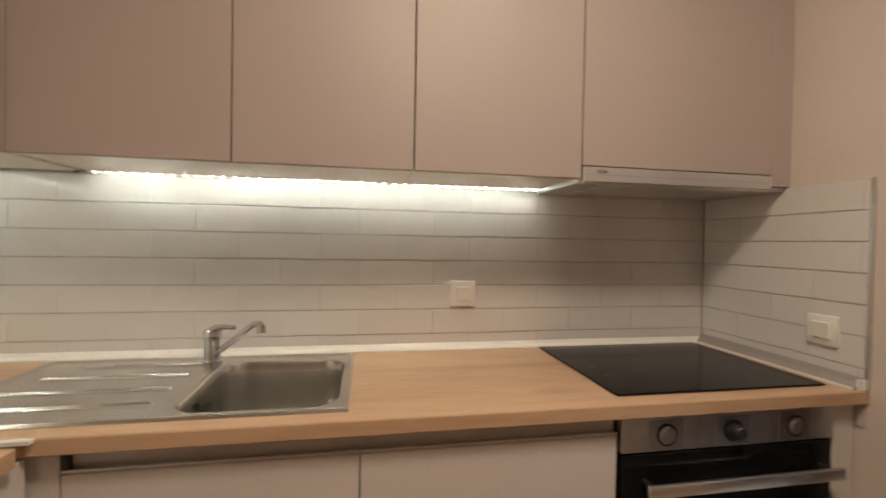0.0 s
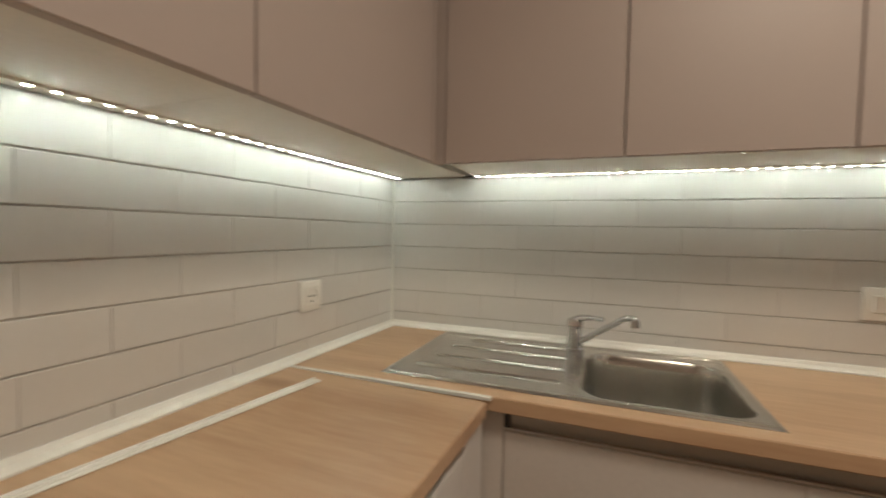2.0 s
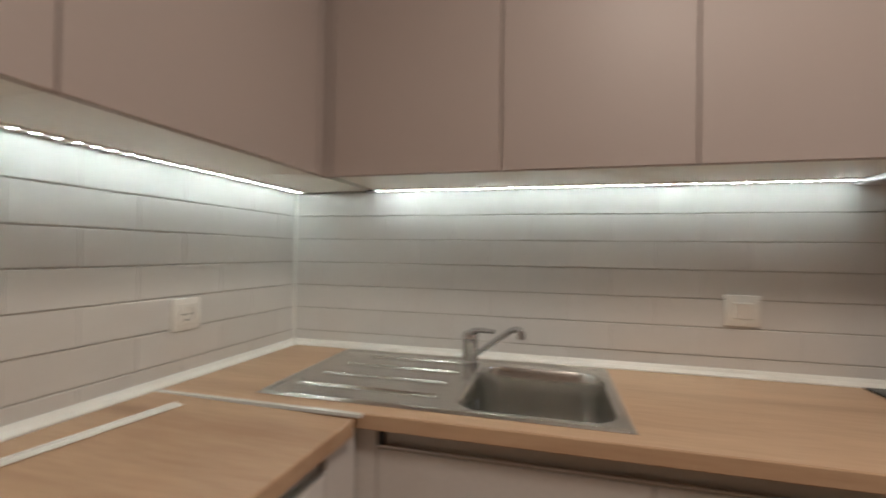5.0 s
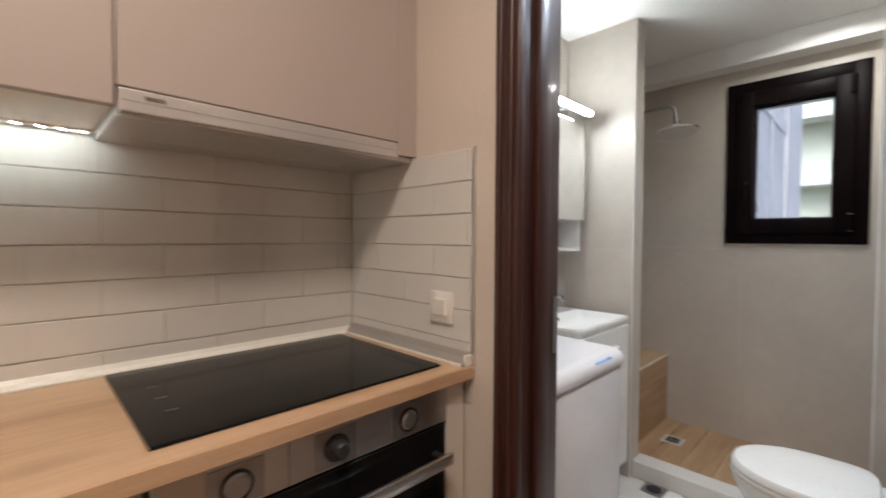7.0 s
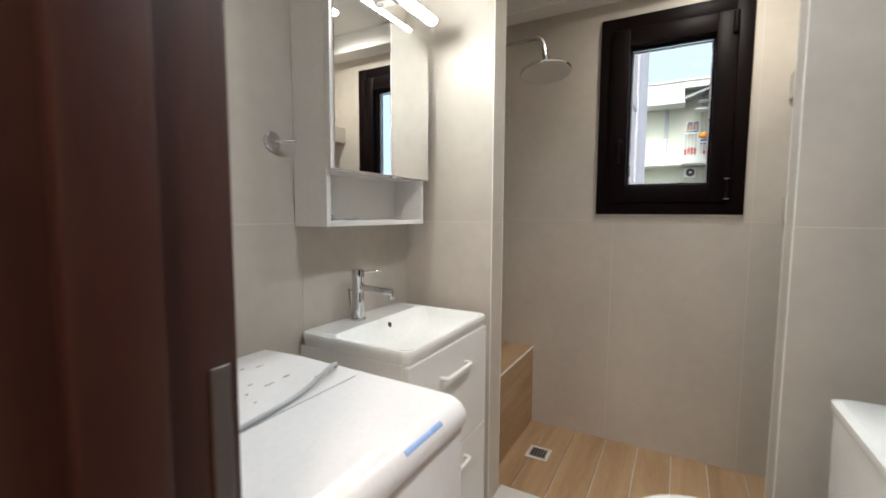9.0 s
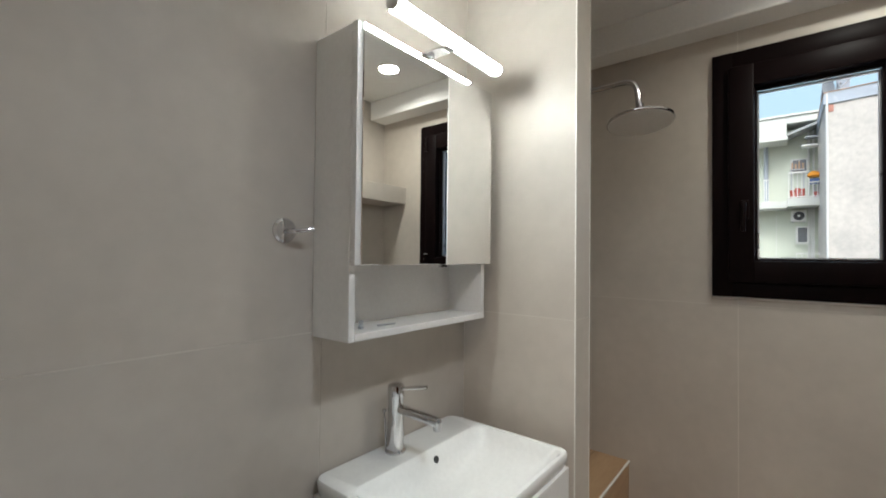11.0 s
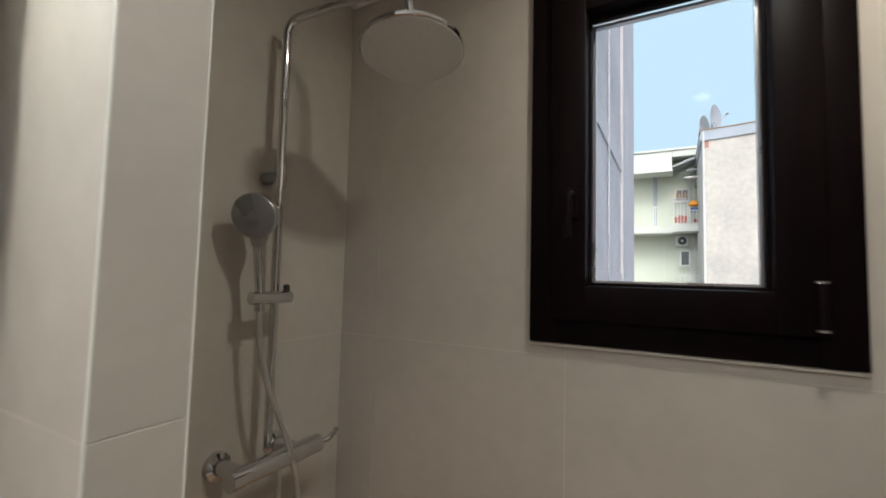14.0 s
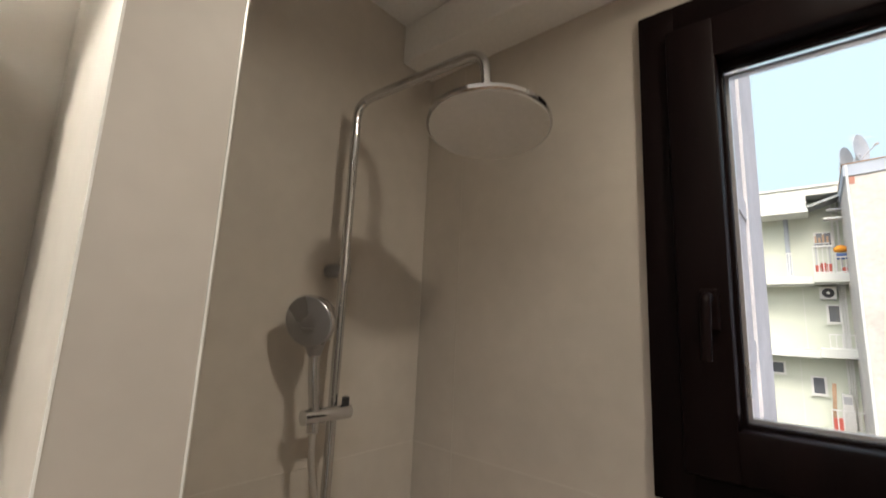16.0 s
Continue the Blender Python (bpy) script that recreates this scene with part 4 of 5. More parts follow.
part("handle", tube(rounded_path([(DW - 0.025, 0.0, 0.958), (DW - 0.025, 0.021, 0.958), (DW - 0.028, 0.026, 0.952), (DW - 0.032, 0.026, 0.940)], 0.006), 0.0042, 14), BRASS, door_leaf, "brass lever handle", True)
part("handle_tip", turned(lathe([(0.003, -0.013), (0.008, -0.008), (0.010, 0.0), (0.008, 0.008), (0.003, 0.013)], 16), pose(DW - 0.033, 0.026, 0.932)), BRASS, door_leaf, "", True)
part("lock_plate", box(DW - 0.0005, DW + 0.0015, -0.031, -0.009, 0.88, 1.06, 0.0004, 1), BRASS, door_leaf, "brass lock plate")
part("key_escutcheon", turned(lathe([(0.012, 0), (0.012, 0.003), (0.001, 0.004)], 18), pose(DW - 0.025, 0.0, 0.90, -90, 0, 0)), BRASS, door_leaf)
for z in (0.25, 1.75):
    part("hinge", tube([(0.0, 0.006, z - 0.05), (0.0, 0.006, z + 0.05)], 0.007, 10), BRASS, door_leaf, smooth=True)

# ---- washing machine ----
washer = thing("washing_machine", "white top-loading washing machine, lid closed, grey cable on top", "washing machine")
part("body", box(2.562, 2.996, 1.360, 1.935, 0.012, 0.793, 0.006, 2), APPLIANCE, washer, smooth=True)
lidm = loft([[(x, 1.938, 0.796), (x, 1.355, 0.796), (x, 1.353, 0.808)] + [(x, 1.353 + 0.045 - 0.045 * math.cos(a), 0.808 + 0.036 * math.sin(a)) for a in (radians(15 * k) for k in range(1, 7))] + [(x, 1.60, 0.848), (x, 1.80, 0.850), (x, 1.915, 0.846), (x, 1.938, 0.831)] for x in (2.560, 2.563, 2.995, 2.998)])
top = part("top_cover", lidm, APPLIANCE, washer, smooth=True)
part("lid_seam", box(2.566, 2.972, 1.598, 1.601, 0.846, 0.8490), GREY, top)
part("lid_grip", turned(tube([(-0.055, 0, 0), (0.055, 0, 0)], 0.011, 12), pose(2.862, 1.366, 0.822) @ Matrix.Diagonal((1, 0.7, 1, 1))), SKY_TINT, top, "lid grip, coloured pale blue for the sky's reflection", True)
random.seed(7)
bm = bmesh.new()
for i in range(34):
    x, y = random.uniform(2.60, 2.93), random.uniform(1.655, 1.86)
    w, dd = random.uniform(0.004, 0.020), random.uniform(0.0016, 0.0035)
    box(x, x + w, y, y + dd, 0.8485, 0.8506, bm=bm)
tagged(part("printed_marks", bm, GREY, top, "grey printed programme marks"), kind="stuff")
part("dial", lathe([(0.034, 0), (0.033, 0.010), (0.029, 0.013), (0.001, 0.013)], 28, None, (2.70, 1.74, 0.8495)), APPLIANCE, top, "round programme dial", True)
for fx in (2.60, 2.940):
    for fy in (1.38, 1.89):
        part("foot", lathe([(0.02, 0.0), (0.02, 0.014), (0.012, 0.016), (0.001, 0.016)], 14, None, (fx, fy, 0.0)), BLACK, washer)
hose = thing("power_cable", "grey cable lying over the washing machine", "cable")
part("cable", tube(rounded_path([(2.70, 1.60, 0.854), (2.84, 1.615, 0.8545), (2.93, 1.63, 0.876), (2.985, 1.66, 0.862), (3.01, 1.72, 0.80), (3.02, 1.90, 0.70), (3.02, 1.978, 0.70)], 0.05), 0.0045, 10), GREY, hose, smooth=True)

# ---- washbasin and vanity ----
vanity = thing("vanity_unit", "white glossy vanity unit under the washbasin", "cabinet")
for x in (3.173, 3.650):
    part("side", box(x, x + 0.016, 1.620, 1.984, 0.120, 0.800, 0.001, 1), VANITY_WHITE, vanity)
part("back", box(3.189, 3.650, 1.970, 1.984, 0.120, 0.800), VANITY_WHITE, vanity)
part("bottom", box(3.189, 3.650, 1.620, 1.970, 0.120, 0.136), VANITY_WHITE, vanity)
front = part("drawer", box(3.174, 3.665, 1.600, 1.6185, 0.455, 0.797, 0.0015, 1), VANITY_WHITE, vanity)
part("handle", tube(rounded_path([(3.34, 1.604, 0.715), (3.34, 1.578, 0.715), (3.50, 1.578, 0.715), (3.50, 1.604, 0.715)], 0.012), 0.007, 12), VANITY_WHITE, front, "white bar handle", True)
front = part("drawer", box(3.174, 3.665, 1.600, 1.6185, 0.122, 0.452, 0.0015, 1), VANITY_WHITE, vanity)
part("handle", tube(rounded_path([(3.34, 1.604, 0.40), (3.34, 1.578, 0.40), (3.50, 1.578, 0.40), (3.50, 1.604, 0.40)], 0.012), 0.007, 12), VANITY_WHITE, front, "white bar handle", True)
for fx in (3.20, 3.64):
    for fy in (1.65, 1.96):
        part("leg", lathe([(0.014, 0.0), (0.014, 0.119), (0.001, 0.119)], 14, None, (fx, fy, 0.0)), ALU, vanity)

basin = thing("washbasin", "white rectangular ceramic washbasin with rounded corners", "washbasin")
bx, by = 3.419, 1.7905
rings = [round_rect(bx, by + 0.003, 0.474, 0.360, 0.02, 0.7985), round_rect(bx, by + 0.002, 0.490, 0.374, 0.026, 0.8005), round_rect(bx, by, 0.501, 0.385, 0.028, 0.820), round_rect(bx, by, 0.502, 0.386, 0.028, 0.834), round_rect(bx, by, 0.496, 0.380, 0.026, 0.8385)]
ix, iy = 3.419, 1.742
rings += [round_rect(ix, iy, 0.474, 0.268, 0.030, 0.8385), round_rect(ix, iy, 0.466, 0.260, 0.032, 0.834), round_rect(ix, iy - 0.002, 0.448, 0.246, 0.045, 0.812), round_rect(ix - 0.006, iy - 0.004, 0.400, 0.222, 0.060, 0.784), round_rect(ix - 0.035, iy - 0.002, 0.280, 0.165, 0.060, 0.765), round_rect(3.352, 1.748, 0.120, 0.080, 0.035, 0.757), round_rect(3.345, 1.752, 0.044, 0.044, 0.0215, 0.754)]
part("bowl", loft(rings, cap=False), CERAMIC, basin, smooth=True)
part("overflow", turned(lathe([(0.009, 0), (0.009, 0.003), (0.001, 0.003)], 18), pose(3.452, 1.8645, 0.812, 70, 0, 0)), BLACK, basin, "dark overflow hole")
dr = part("drain", lathe([(0.026, 0.0), (0.026, 0.003), (0.022, 0.005), (0.001, 0.004)], 24, None, (3.345, 1.752, 0.754)), CHROME, basin, "chrome drain", True)
part("plug_cap", lathe([(0.019, 0.0), (0.019, 0.006), (0.015, 0.009), (0.001, 0.009)], 20, None, (3.345, 1.752, 0.758)), BLUE, dr, "blue protective cap", True)

mixer = thing("basin_tap", "tall chrome single-lever basin tap", "tap")
part("body", lathe([(0.026, 0.0), (0.026, 0.004), (0.0215, 0.009), (0.0195, 0.08), (0.0195, 0.135), (0.021, 0.138), (0.021, 0.160), (0.019, 0.166), (0.001, 0.167)], 28, None, (3.377, 1.935, 0.8385)), CHROME, mixer, smooth=True)
sp = box(-0.0115, 0.0115, -0.122, 0.0, -0.009, 0.009, 0.005, 3)
part("spout", turned(sp, pose(3.377, 1.927, 0.948, 6, 0, 8)), CHROME, mixer, smooth=True)
part("aerator", lathe([(0.009, -0.006), (0.0105, 0.0), (0.0105, 0.016), (0.001, 0.016)], 16, None, (3.393, 1.812, 0.922)), CHROME, mixer, smooth=True)
part("lever", turned(box(-0.008, 0.008, -0.075, 0.004, -0.0035, 0.0035, 0.003, 2), pose(3.380, 1.930, 0.994, -6, 0, 32)), CHROME, mixer, smooth=True)
part("pull_rod", tube([(3.372, 1.962, 0.842), (3.368, 1.966, 0.93)], 0.0028, 8), CHROME, mixer, smooth=True)
part("pull_knob", lathe([(0.002, 0), (0.006, 0.004), (0.006, 0.010), (0.001, 0.013)], 12, None, (3.368, 1.966, 0.928)), CHROME, mixer, smooth=True)

# ---- mirror cabinet and its lamp ----
mc = thing("mirror_cabinet", "white mirror cabinet with an open shelf below", "cabinet")
X0, X1, YF = 3.163, 3.660, 1.859
part("side", box(X0, X0 + 0.016, YF, 1.984, 1.150, 1.806, 0.001, 1), VANITY_WHITE, mc)
part("side", box(X1 - 0.016, X1, YF, 1.984, 1.150, 1.806, 0.001, 1), VANITY_WHITE, mc)
part("top", box(X0 + 0.016, X1 - 0.016, YF, 1.984, 1.790, 1.806), VANITY_WHITE, mc)
part("shelf", box(X0 + 0.016, X1 - 0.016, YF, 1.984, 1.150, 1.166, 0.001, 1), VANITY_WHITE, mc)
part("shelf", box(X0 + 0.016, X1 - 0.016, YF + 0.004, 1.984, 1.306, 1.322), VANITY_WHITE, mc)
part("back", box(X0 + 0.016, X1 - 0.016, 1.976, 1.984, 1.166, 1.306), VANITY_WHITE, mc)
md = part("door", box(X0 - 0.001, X1 + 0.001, 1.841, 1.8575, 1.308, 1.807, 0.001, 1), VANITY_WHITE, mc)
part("mirror", box(X0 + 0.012, X1 - 0.001, 1.837, 1.8408, 1.309, 1.806, 0.0012, 1), MIRROR, md, "silvered mirror glass")
part("catch", box(3.43, 3.455, 1.834, 1.845, 1.301, 1.308, 0.001, 1), CHROME, md, "small chrome catch")
for i, (x, y) in enumerate(((3.235, 1.905), (3.30, 1.90))):
    bit = thing("cabinet_key" if i else "furniture_catch", "small metal fitting lying on the shelf", "fitting")
    if i:
        part("rod", tube([(x - 0.02, y, 1.1687), (x + 0.03, y - 0.006, 1.1687)], 0.0026, 8), GREY, bit)
    else:
        part("knob", lathe([(0.006, 0), (0.007, 0.006), (0.004, 0.009), (0.006, 0.018), (0.001, 0.020)], 14, None, (x, y, 1.166)), GREY, bit, smooth=True)
ml = thing("mirror_lamp", "lit tubular lamp above the mirror cabinet", "lamp")
part("diffuser", tube([(3.208, 1.788, 1.843), (3.609, 1.788, 1.843)], 0.0145, 18), TUBE, ml, smooth=True)
for x in (3.206, 3.611):
    part("end_cap", tube([(x - 0.003, 1.788, 1.843), (x + 0.003, 1.788, 1.843)], 0.0152, 18), CHROME, ml, smooth=True)
# added strip, keeps the tube's light off the north wall behind it
part("reflector", box(3.209, 3.608, 1.8012, 1.8075, 1.8300, 1.8565, 0.001, 1), WHITE_PLASTIC, ml, "added white strip shielding the wall from the tube")
part("arm", box(3.392, 3.428, 1.788, 1.90, 1.8295, 1.835, 0.001, 1), CHROME, ml, "chrome bracket")
part("foot", box(3.38, 3.44, 1.87, 1.92, 1.8065, 1.832, 0.003, 1), CHROME, ml)


def robe_hook(x, y, z, turn, label):
    hk = thing("robe_hook", label, "hook", "", pose(x, y, z, 0, 0, turn))
    part("plate", turned(lathe([(0.026, 0), (0.026, 0.004), (0.022, 0.008), (0.001, 0.009)], 28), pose(0, 0, 0, 90, 0, 0)), CHROME, hk, smooth=True)
    part("prong", tube(rounded_path([(0.0, -0.006, 0), (0.006, -0.028, -0.003), (0.046, -0.040, 0.004)], 0.015), 0.005, 12), CHROME, hk, smooth=True)


robe_hook(3.092, 1.985, 1.379, 0, "round chrome robe hook beside the mirror cabinet")
robe_hook(3.737, 0.655, 1.845, -90, "round chrome robe hook on the pier")

# shower downlight, then an added fitting for the assumed bathroom lamp
for x, y in ((4.136, 0.903), (3.10, 0.95)):
    dl = thing("downlight", "recessed round downlight in the bathroom ceiling, lit; the west one is assumed", "lamp", "downlights")
    part("ring", lathe([(0.056, 0.0), (0.056, 0.004), (0.046, 0.0045), (0.046, 0.0)], 28, None, (x, y, CEIL_B - 0.0045)), WHITE_PLASTIC, dl, smooth=True)
    part("diffuser", lathe([(0.040, 0.0), (0.040, 0.002), (0.001, 0.002), (0.001, 0.0)], 28, None, (x, y, CEIL_B - 0.0068)), DIFFUSER, dl)

# ---- toilet ----
wc = thing("toilet", "white close-coupled ceramic toilet, lid closed", "toilet")
TX = 3.385


def egg(yb, yf, w, z, n=40):
    """An oval, round in front and squarer behind."""
    out, cy = [], yb + (yf - yb) * 0.42
    for k in range(n):
        a = 2 * math.pi * k / n
        c, s = math.cos(a), math.sin(a)
        if s >= 0:
            out.append((TX + w / 2 * c, cy + (yf - cy) * s, z))
        else:
            out.append((TX + w / 2 * math.copysign(abs(c) ** 0.45, c), cy + (cy - yb) * math.copysign(abs(s) ** 0.45, s), z))
    return out


part("bowl", loft([egg(0.62, 0.98, 0.21, 0.0), egg(0.62, 0.98, 0.20, 0.10), egg(0.62, 1.02, 0.235, 0.22), egg(0.63, 1.09, 0.32, 0.33), egg(0.64, 1.12, 0.352, 0.385), egg(0.64, 1.12, 0.352, 0.402)]), CERAMIC, wc, smooth=True)
part("seat", loft([egg(0.735, 1.110, 0.342, 0.4035), egg(0.733, 1.116, 0.352, 0.410), egg(0.733, 1.116, 0.352, 0.418), egg(0.735, 1.112, 0.346, 0.4225)]), CERAMIC, wc, smooth=True)
part("lid", loft([egg(0.735, 1.112, 0.346, 0.4235), egg(0.733, 1.117, 0.354, 0.429), egg(0.733, 1.115, 0.352, 0.442), egg(0.738, 1.106, 0.340, 0.452), egg(0.760, 1.06, 0.28, 0.4575), egg(0.80, 0.98, 0.16, 0.459)]), CERAMIC, wc, smooth=True)
part("deck", box(TX - 0.165, TX + 0.165, 0.455, 0.70, 0.30, 0.408, 0.02, 3), CERAMIC, wc, smooth=True)
tank = part("cistern", loft([round_rect(TX, 0.578, 0.34, 0.225, 0.03, 0.409), round_rect(TX, 0.578, 0.35, 0.235, 0.03, 0.55), round_rect(TX, 0.578, 0.365, 0.240, 0.03, 0.745)]), CERAMIC, wc, smooth=True)
part("cistern_lid", loft([round_rect(TX, 0.578, 0.378, 0.244, 0.03, 0.747), round_rect(TX, 0.578, 0.382, 0.248, 0.03, 0.757), round_rect(TX, 0.578, 0.380, 0.246, 0.03, 0.768), round_rect(TX, 0.578, 0.350, 0.220, 0.03, 0.775)]), CERAMIC, tank, smooth=True)
part("flush_button", lathe([(0.022, 0.0), (0.022, 0.005), (0.018, 0.008), (0.001, 0.008)], 24, None, (TX, 0.56, 0.7745)), CHROME, tank, smooth=True)

# ---- shower ----
sh = thing("shower_set", "chrome rain shower with riser pipe and mixer bar", "shower", "", Matrix.Translation((0.020, 0, 0)))
PX, PY = 4.212, 1.930
part("riser", tube(rounded_path([(PX, PY, 0.925), (PX, PY, 1.968), (4.256, 1.600, 1.992), (4.258, 1.586, 1.847)], 0.045, 8), 0.0105, 16), CHROME, sh, smooth=True)
HEAD = Matrix.Translation((4.258, 1.586, 1.830)) @ Vector((-0.115, -0.085, -1.0)).to_track_quat("-Z", "Y").to_matrix().to_4x4()
hd = part("rain_head", turned(lathe([(0.010, 0.030), (0.020, 0.022), (0.022, 0.014), (0.108, 0.010), (0.1155, 0.006), (0.1155, -0.001), (0.112, -0.003)], 56), HEAD), CHROME, sh, smooth=True)
face = part("spray_face", turned(lathe([(0.111, -0.0031), (0.110, -0.0045), (0.001, -0.0045), (0.001, -0.0031)], 48), HEAD), SHOWER_FACE, hd, "pale grey spray face")
bm = bmesh.new()
for r in (0.018, 0.036, 0.054, 0.072, 0.090, 0.104):
    k = int(r * 2 * math.pi / 0.017)
    for i in range(k):
        a = 2 * math.pi * i / k
        lathe([(0.0014, -0.0051), (0.0020, -0.0043)], 6, bm, (r * math.cos(a), r * math.sin(a), 0))
tagged(part("nozzle_field", turned(bm, HEAD), SHOWER_FACE, hd, "rubber nozzles"), kind="stuff")
part("swivel", tube([(4.258, 1.586, 1.90), (4.258, 1.586, 1.854)], 0.014, 16), CHROME, sh, smooth=True)
part("wall_bracket", tube([(PX, 1.984, 1.572), (PX, 1.925, 1.572)], 0.0155, 18), SPRAYER, sh, smooth=True)
part("sleeve", tube([(PX, PY, 1.545), (PX, PY, 1.60)], 0.0135, 16), CHROME, sh, smooth=True)
part("slider", tube([(4.128, 1.905, 1.279), (4.235, 1.905, 1.279)], 0.0145, 18), CHROME, sh, smooth=True)
part("slider_knob", lathe([(0.008, 0), (0.008, 0.016), (0.001, 0.018)], 14, None, (4.225, 1.905, 1.292)), BLACK, sh, smooth=True)
aim = Matrix.Translation((4.118, 1.890, 1.462)) @ Vector((-0.86, -0.46, -0.22)).to_track_quat("Z", "Y").to_matrix().to_4x4()
hs = part("shower_sprayer", turned(lathe([(0.006, -0.046), (0.020, -0.043), (0.034, -0.034), (0.045, -0.018), (0.050, -0.002), (0.051, 0.008), (0.049, 0.012)], 36), aim), CHROME, sh, "chrome sprayer with grey face", True)
part("sprayer_face", turned(lathe([(0.049, 0.0119), (0.047, 0.0145), (0.030, 0.0175), (0.001, 0.019)], 36), aim), SPRAYER, hs, "grey spray face", True)
part("sprayer_neck", tube([(4.130, 1.895, 1.455), (4.136, 1.900, 1.425), (4.140, 1.904, 1.395)], 0.02, 14, None, [0.034, 0.023, 0.0125]), SPRAYER, hs, smooth=True)
part("sprayer_handle", tube([(4.137, 1.900, 1.43), (4.142, 1.906, 1.37), (4.152, 1.906, 1.29), (4.153, 1.906, 1.25)], 0.011, 14, None, [0.013, 0.0105, 0.011, 0.012]), CHROME, hs, smooth=True)
part("hose", tube(rounded_path([(4.153, 1.906, 1.255), (4.154, 1.906, 1.20), (4.172, 1.895, 1.08), (4.225, 1.875, 0.95), (4.262, 1.868, 0.80), (4.250, 1.868, 0.66), (4.225, 1.872, 0.60), (4.205, 1.880, 0.68), (4.212, 1.888, 0.885)], 0.09, 8), 0.0065, 10), ALU, sh, "ribbed metal hose", True)
bar = part("mixer_bar", tube([(4.085, 1.890, 0.905), (4.335, 1.890, 0.905)], 0.0225, 24), CHROME, sh, smooth=True)
part("mixer_lever", tube(rounded_path([(4.330, 1.880, 0.908), (4.355, 1.868, 0.914), (4.372, 1.858, 0.938)], 0.012), 0.007, 12), CHROME, bar, smooth=True)
for x in (4.120, 4.275):
    part("wall_union", turned(lathe([(0.031, 0.0), (0.030, 0.012), (0.018, 0.018), (0.018, 0.08), (0.001, 0.08)], 24), pose(x, 1.985, 0.905, 90, 0, 0)), CHROME, bar, smooth=True)

fl = thing("floor_drain", "square steel floor drain with a round grate", "drain")
part("plate", box(3.665, 3.765, 1.440, 1.540, 0.0005, 0.004, 0.001, 1), KNOB_FIELD, fl)
part("grate", lathe([(0.034, 0.0), (0.034, 0.003), (0.028, 0.0035), (0.001, 0.0035)], 24, None, (3.715, 1.490, 0.0035)), BLACK, fl)
sd = thing("shower_drain", "square white-rimmed shower drain", "drain")
part("rim", box(4.180, 4.290, 1.510, 1.615, 0.0445, 0.0475, 0.001, 1), FLOOR_TILE, sd)
part("grate", box(4.195, 4.275, 1.525, 1.600, 0.0470, 0.0490, 0.001, 1), KNOB_FIELD, sd)
for k in range(5):
    part("slot", box(4.203, 4.267, 1.532 + 0.013 * k, 1.537 + 0.013 * k, 0.0486, 0.0494), BLACK, sd)

# ---- tiles ----


def kitchen_tiles(parent, m, x0, x1, odd, even, pitch=0.2450):
    """Glazed tiles in half bond; local x along the wall, the room on the -y side."""
    whole = None
    for k in range(7):
        z0, z1 = 0.8675 + 0.08155 * k, 0.8675 + 0.08155 * (k + 1)
        if k == 0:
            z0 = 0.890
        start = (odd if k % 2 else even)
        i0 = math.floor((x0 - start) / pitch)
        x = start + i0 * pitch
        while x < x1 - 0.004:
            a, b = max(x, x0), min(x + pitch, x1)
            if b - a > 0.006:
                clipped = (b - a) < pitch - 0.001 or k == 0
                if clipped or whole is None:
                    w, hh = b - a - 0.0010, z1 - z0 - 0.0025
                    me = bpy.data.meshes.new("tile")
                    g = box(-w / 2, w / 2, 0.0, 0.007, -hh / 2, hh / 2)
                    bmesh.ops.bevel(g, geom=[e for e in g.edges if all(v.co.y < 0.001 for v in e.verts) and abs(e.verts[0].co.z - e.verts[1].co.z) < 0.001], offset=0.0014, segments=1, affect="EDGES")
                    bmesh.ops.recalc_face_normals(g, faces=g.faces)
                    g.to_mesh(me)
                    g.free()
                    me.materials.append(TILE)
                    if not clipped:
                        whole = me
                else:
                    me = whole
                t = new("tile", me)
                t.parent = parent
                wob = random.uniform(-0.0005, 0.0005)
                t.matrix_world = m @ pose((a + b) / 2, wob, (z0 + z1) / 2, random.uniform(-0.5, 0.5), random.uniform(-0.1, 0.1), random.uniform(-0.16, 0.16))
            x += pitch


part("grout", turned(box(-0.02, 2.360, 0.0034, 0.010, 0.80, 1.4385), NORTH), GROUT, wall_north)
part("grout", turned(box(-1.442, 0.0, 0.0034, 0.010, 0.80, 1.4385), WEST), GROUT, wall_west)
part("grout", turned(box(0.0, 0.537, 0.0034, 0.010, 0.80, 1.4385), EAST), GROUT, wall_east)
part("corner_bead", tube([(0.0075, KN - 0.0035, 0.893), (0.0075, KN - 0.0035, UB)], 0.0045, 8), TRIM, wall_north, "white silicone bead")
part("edge_profile", turned(box(0.537, 0.546, -0.0015, 0.010, 0.885, 1.440, 0.001, 1), EAST), ALU, wall_east, "aluminium tile edge profile")
random.seed(11)
kitchen_tiles(wall_north, NORTH, 0.006, 2.356, 0.104, 0.226, 0.2444)
kitchen_tiles(wall_west, WEST, -1.440, -0.001, -0.097 - 0.2455 * 6, -0.220 - 0.2455 * 6, 0.2455)
kitchen_tiles(wall_east, EAST, 0.001, 0.536, 0.155, 0.277)


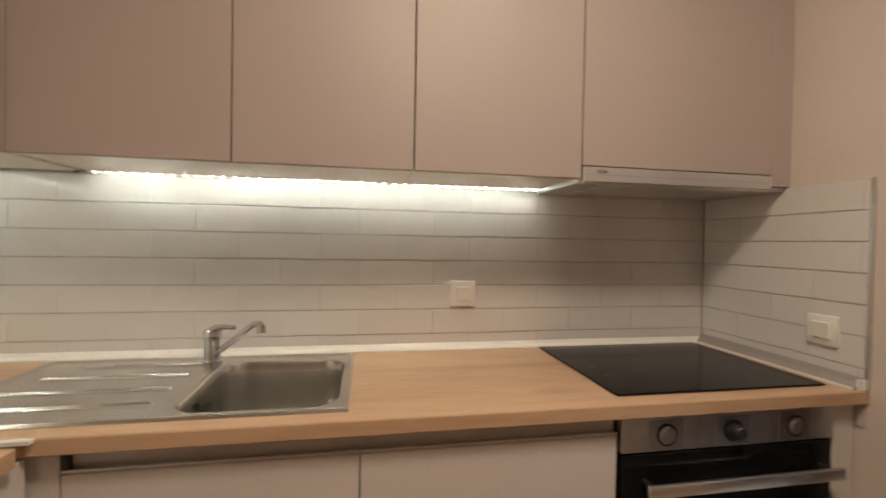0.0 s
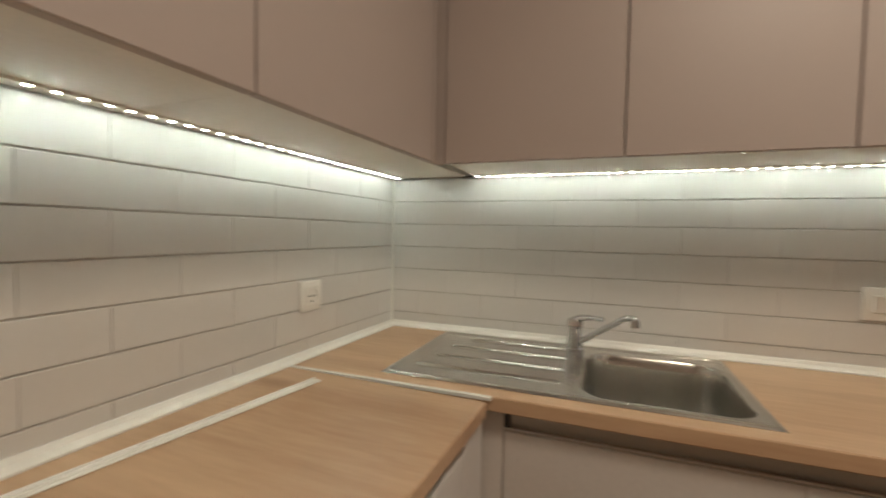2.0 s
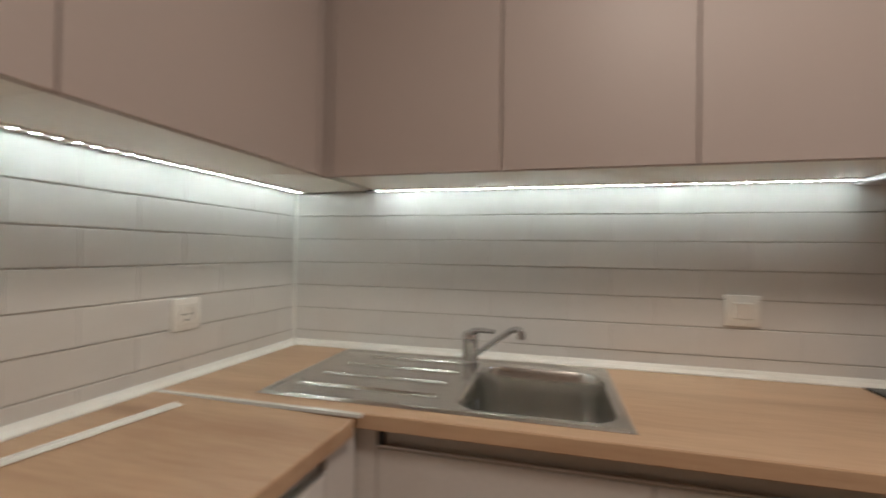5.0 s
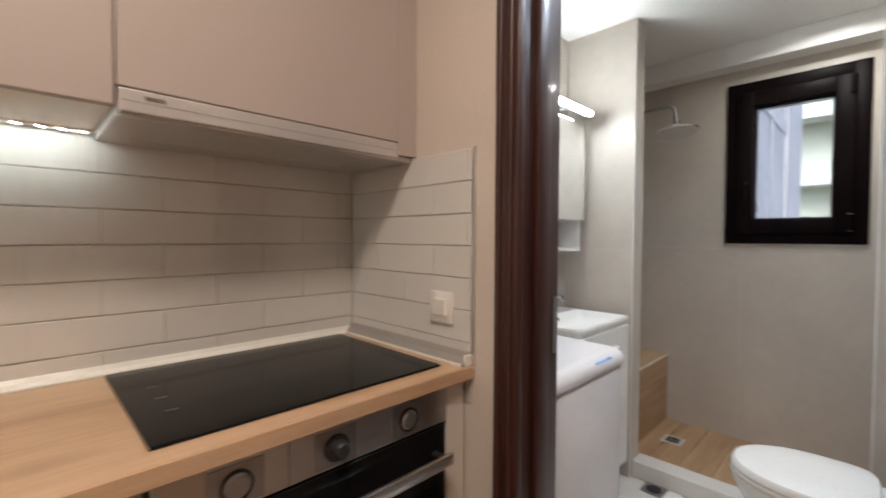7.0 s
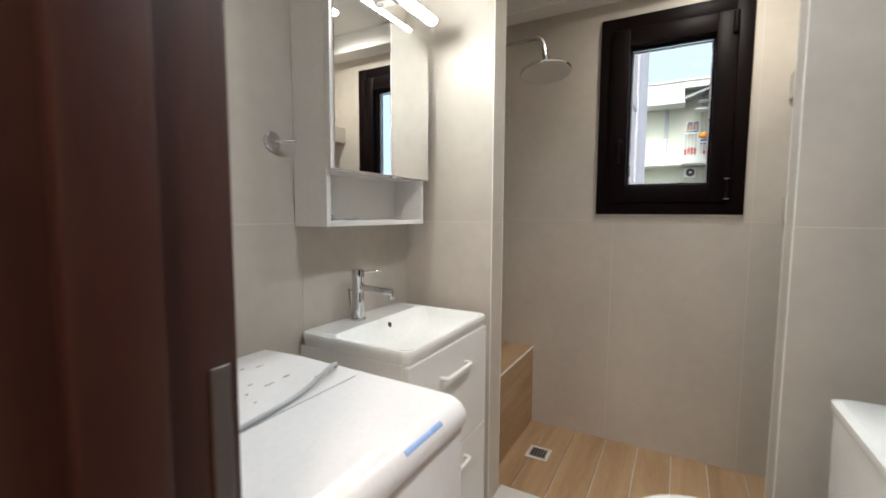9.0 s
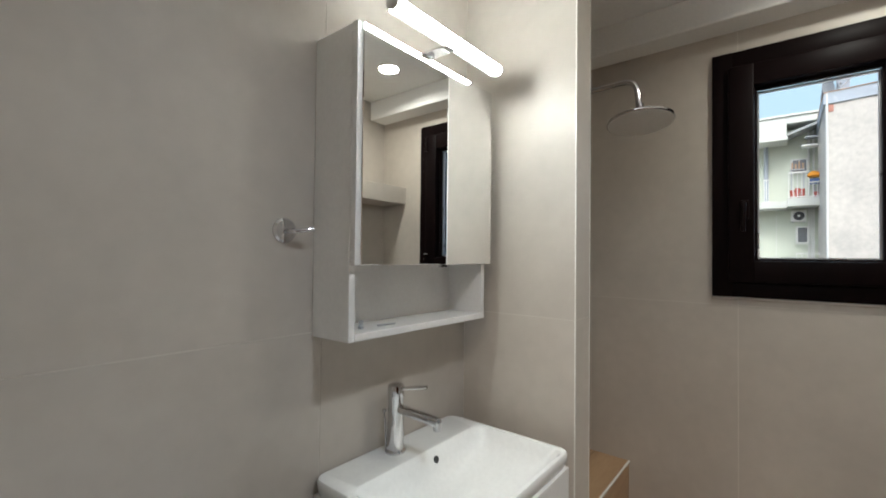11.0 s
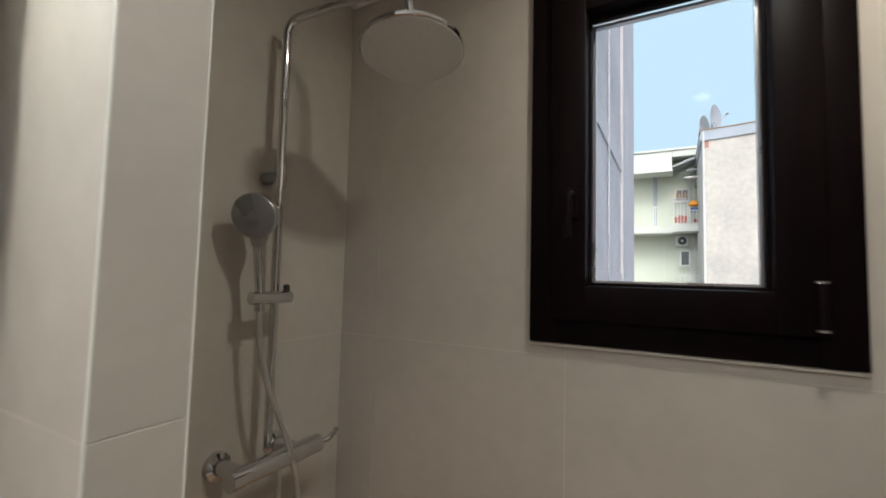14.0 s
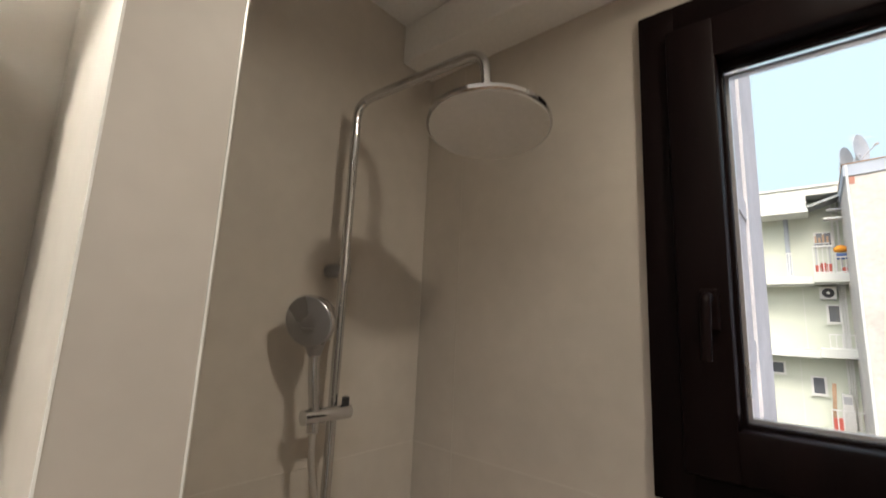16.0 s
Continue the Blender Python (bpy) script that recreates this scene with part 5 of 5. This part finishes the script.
def wall_tiles(parent, m, xs, zs, hole=None, gap=0.0013, mat=PORCELAIN_TILE, thick=0.006, name="tile"):
    """Large tiles between the lines xs and zs, cut round a hole; local x along the wall, the room on the -y side."""
    for a, b in zip(xs, xs[1:]):
        for c, e in zip(zs, zs[1:]):
            rects = [(a + gap, b - gap, c + gap, e - gap)]
            if hole:
                hx0, hx1, hz0, hz1 = hole
                cut = []
                for r in rects:
                    if r[1] <= hx0 or r[0] >= hx1 or r[3] <= hz0 or r[2] >= hz1:
                        cut.append(r)
                        continue
                    if r[0] < hx0: cut.append((r[0], hx0, r[2], r[3]))
                    if r[1] > hx1: cut.append((hx1, r[1], r[2], r[3]))
                    p, q = max(r[0], hx0), min(r[1], hx1)
                    if r[2] < hz0: cut.append((p, q, r[2], hz0))
                    if r[3] > hz1: cut.append((p, q, hz1, r[3]))
                rects = cut
            bm = bmesh.new()
            for r in rects:
                box(r[0], r[1], 0.0, thick, r[2], r[3], bm=bm)
            if rects:
                t = finish(name, bm, mat, parent)
                t.matrix_world = m


ZS = (0.0, 1.158, CEIL_B)
wall_tiles(bath_north, Matrix.Translation((0, 1.985, 0)), (2.50, 2.637, 3.187, 3.737), ZS)
wall_tiles(bath_north, Matrix.Translation((0, 1.985, 0)), (3.843, 3.985, 4.535), ZS)
EASTB = Matrix.Translation((4.535, 0, 0)) @ pose(0, 0, 0, 0, 0, -90)
wall_tiles(bath_east, EASTB, (-1.985, -1.853, -1.307, -0.753, -0.45), ZS, (-WY1, -WY0, WZ0, WZ1))
SOUTHB = Matrix.Translation((0, 0.45, 0)) @ pose(0, 0, 0, 0, 0, 180)
wall_tiles(bath_south, SOUTHB, (-4.535, -4.19, -3.843), ZS), wall_tiles(bath_south, SOUTHB, (-3.737, -3.187, -2.637, -2.50), ZS)
for ob, y0, y1 in ((partition, 1.614, 1.985), (pier, 0.45, 0.757)):
    wall_tiles(ob, Matrix.Translation((3.737, 0, 0)) @ pose(0, 0, 0, 0, 0, -90), (-y1, -y0), ZS)
    wall_tiles(ob, Matrix.Translation((3.843, 0, 0)) @ pose(0, 0, 0, 0, 0, 90), (y0, y1), ZS)
wall_tiles(partition, Matrix.Translation((0, 1.614, 0)), (3.737, 3.843), ZS)
wall_tiles(pier, Matrix.Translation((0, 0.757, 0)) @ pose(0, 0, 0, 0, 0, 180), (-3.843, -3.737), ZS)
for x in (3.7372, 3.8428):
    part("edge_trim", box(x - 0.0012, x + 0.0012, 1.6128, 1.616, 0, CEIL_B - 0.001), TRIM, partition, "thin white edge trim")
    part("edge_trim", box(x - 0.0012, x + 0.0012, 0.755, 0.7582, 0, CEIL_B - 0.001), TRIM, pier, "thin white edge trim")
structure("wall_joint_cover", box(2.500, 2.506, 1.358, 1.985, 0, CEIL_B), PORCELAIN_TILE, "bathroom wall beside the door")
structure("wall_bath_west", box(2.500, 2.506, 0.45, DOOR_Y0 - 0.033, 0, CEIL_B), PORCELAIN_TILE, "bathroom wall beside the door")
structure("wall_over_door", box(2.500, 2.506, DOOR_Y0 - 0.033, 1.358, DOOR_TOP + 0.033, CEIL_B), PORCELAIN_TILE, "bathroom wall above the door")

# floor tiles, shower planks, bench cladding
xs = [2.44, 2.74, 3.34, 3.737, 3.845]
ys = [0.45, 0.85, 1.45, 1.985]
for a, b in zip(xs, xs[1:]):
    for c, e in zip(ys, ys[1:]):
        if a >= 3.737 and not (0.757 <= c + 0.3 <= 1.614):
            continue
        t = finish("tile", box(a + 0.001, b - 0.001, c + 0.001, e - 0.001, -0.005, 0.0), FLOOR_TILE, bath_floor)
edges = [1.699, 1.593, 1.450, 1.300, 1.152, 1.007, 0.864, 0.720, 0.577, 0.45]
for a, b in zip(edges, edges[1:]):
    w, c = a - b - 0.0055, (a + b) / 2
    t = finish("tile", box(-0.346, 0.346, -w / 2, w / 2, 0.0, 0.0095, 0.0008, 1), WOOD_TILE, shower_floor)
    t.matrix_world = pose(4.190, c, 0.035)
for k in range(3):
    t = finish("tile", box(-0.346, 0.346, 0.0, 0.0075, 0.0015, 0.1385, 0.0008, 1), WOOD_TILE, bench)
    t.matrix_world = pose(4.190, 1.691, 0.046 + 0.1400 * k)
for k in range(2):
    t = finish("tile", box(-0.346, 0.346, 0.0015, 0.1425, 0.0, 0.0075, 0.0008, 1), WOOD_TILE, bench)
    t.matrix_world = pose(4.190, 1.694 + 0.1445 * k, 0.4615)
part("edge_trim", box(3.845, 4.535, 1.6865, 1.6935, 0.4620, 0.4700, 0.001, 1), TRIM, bench, "thin pale edge trim")
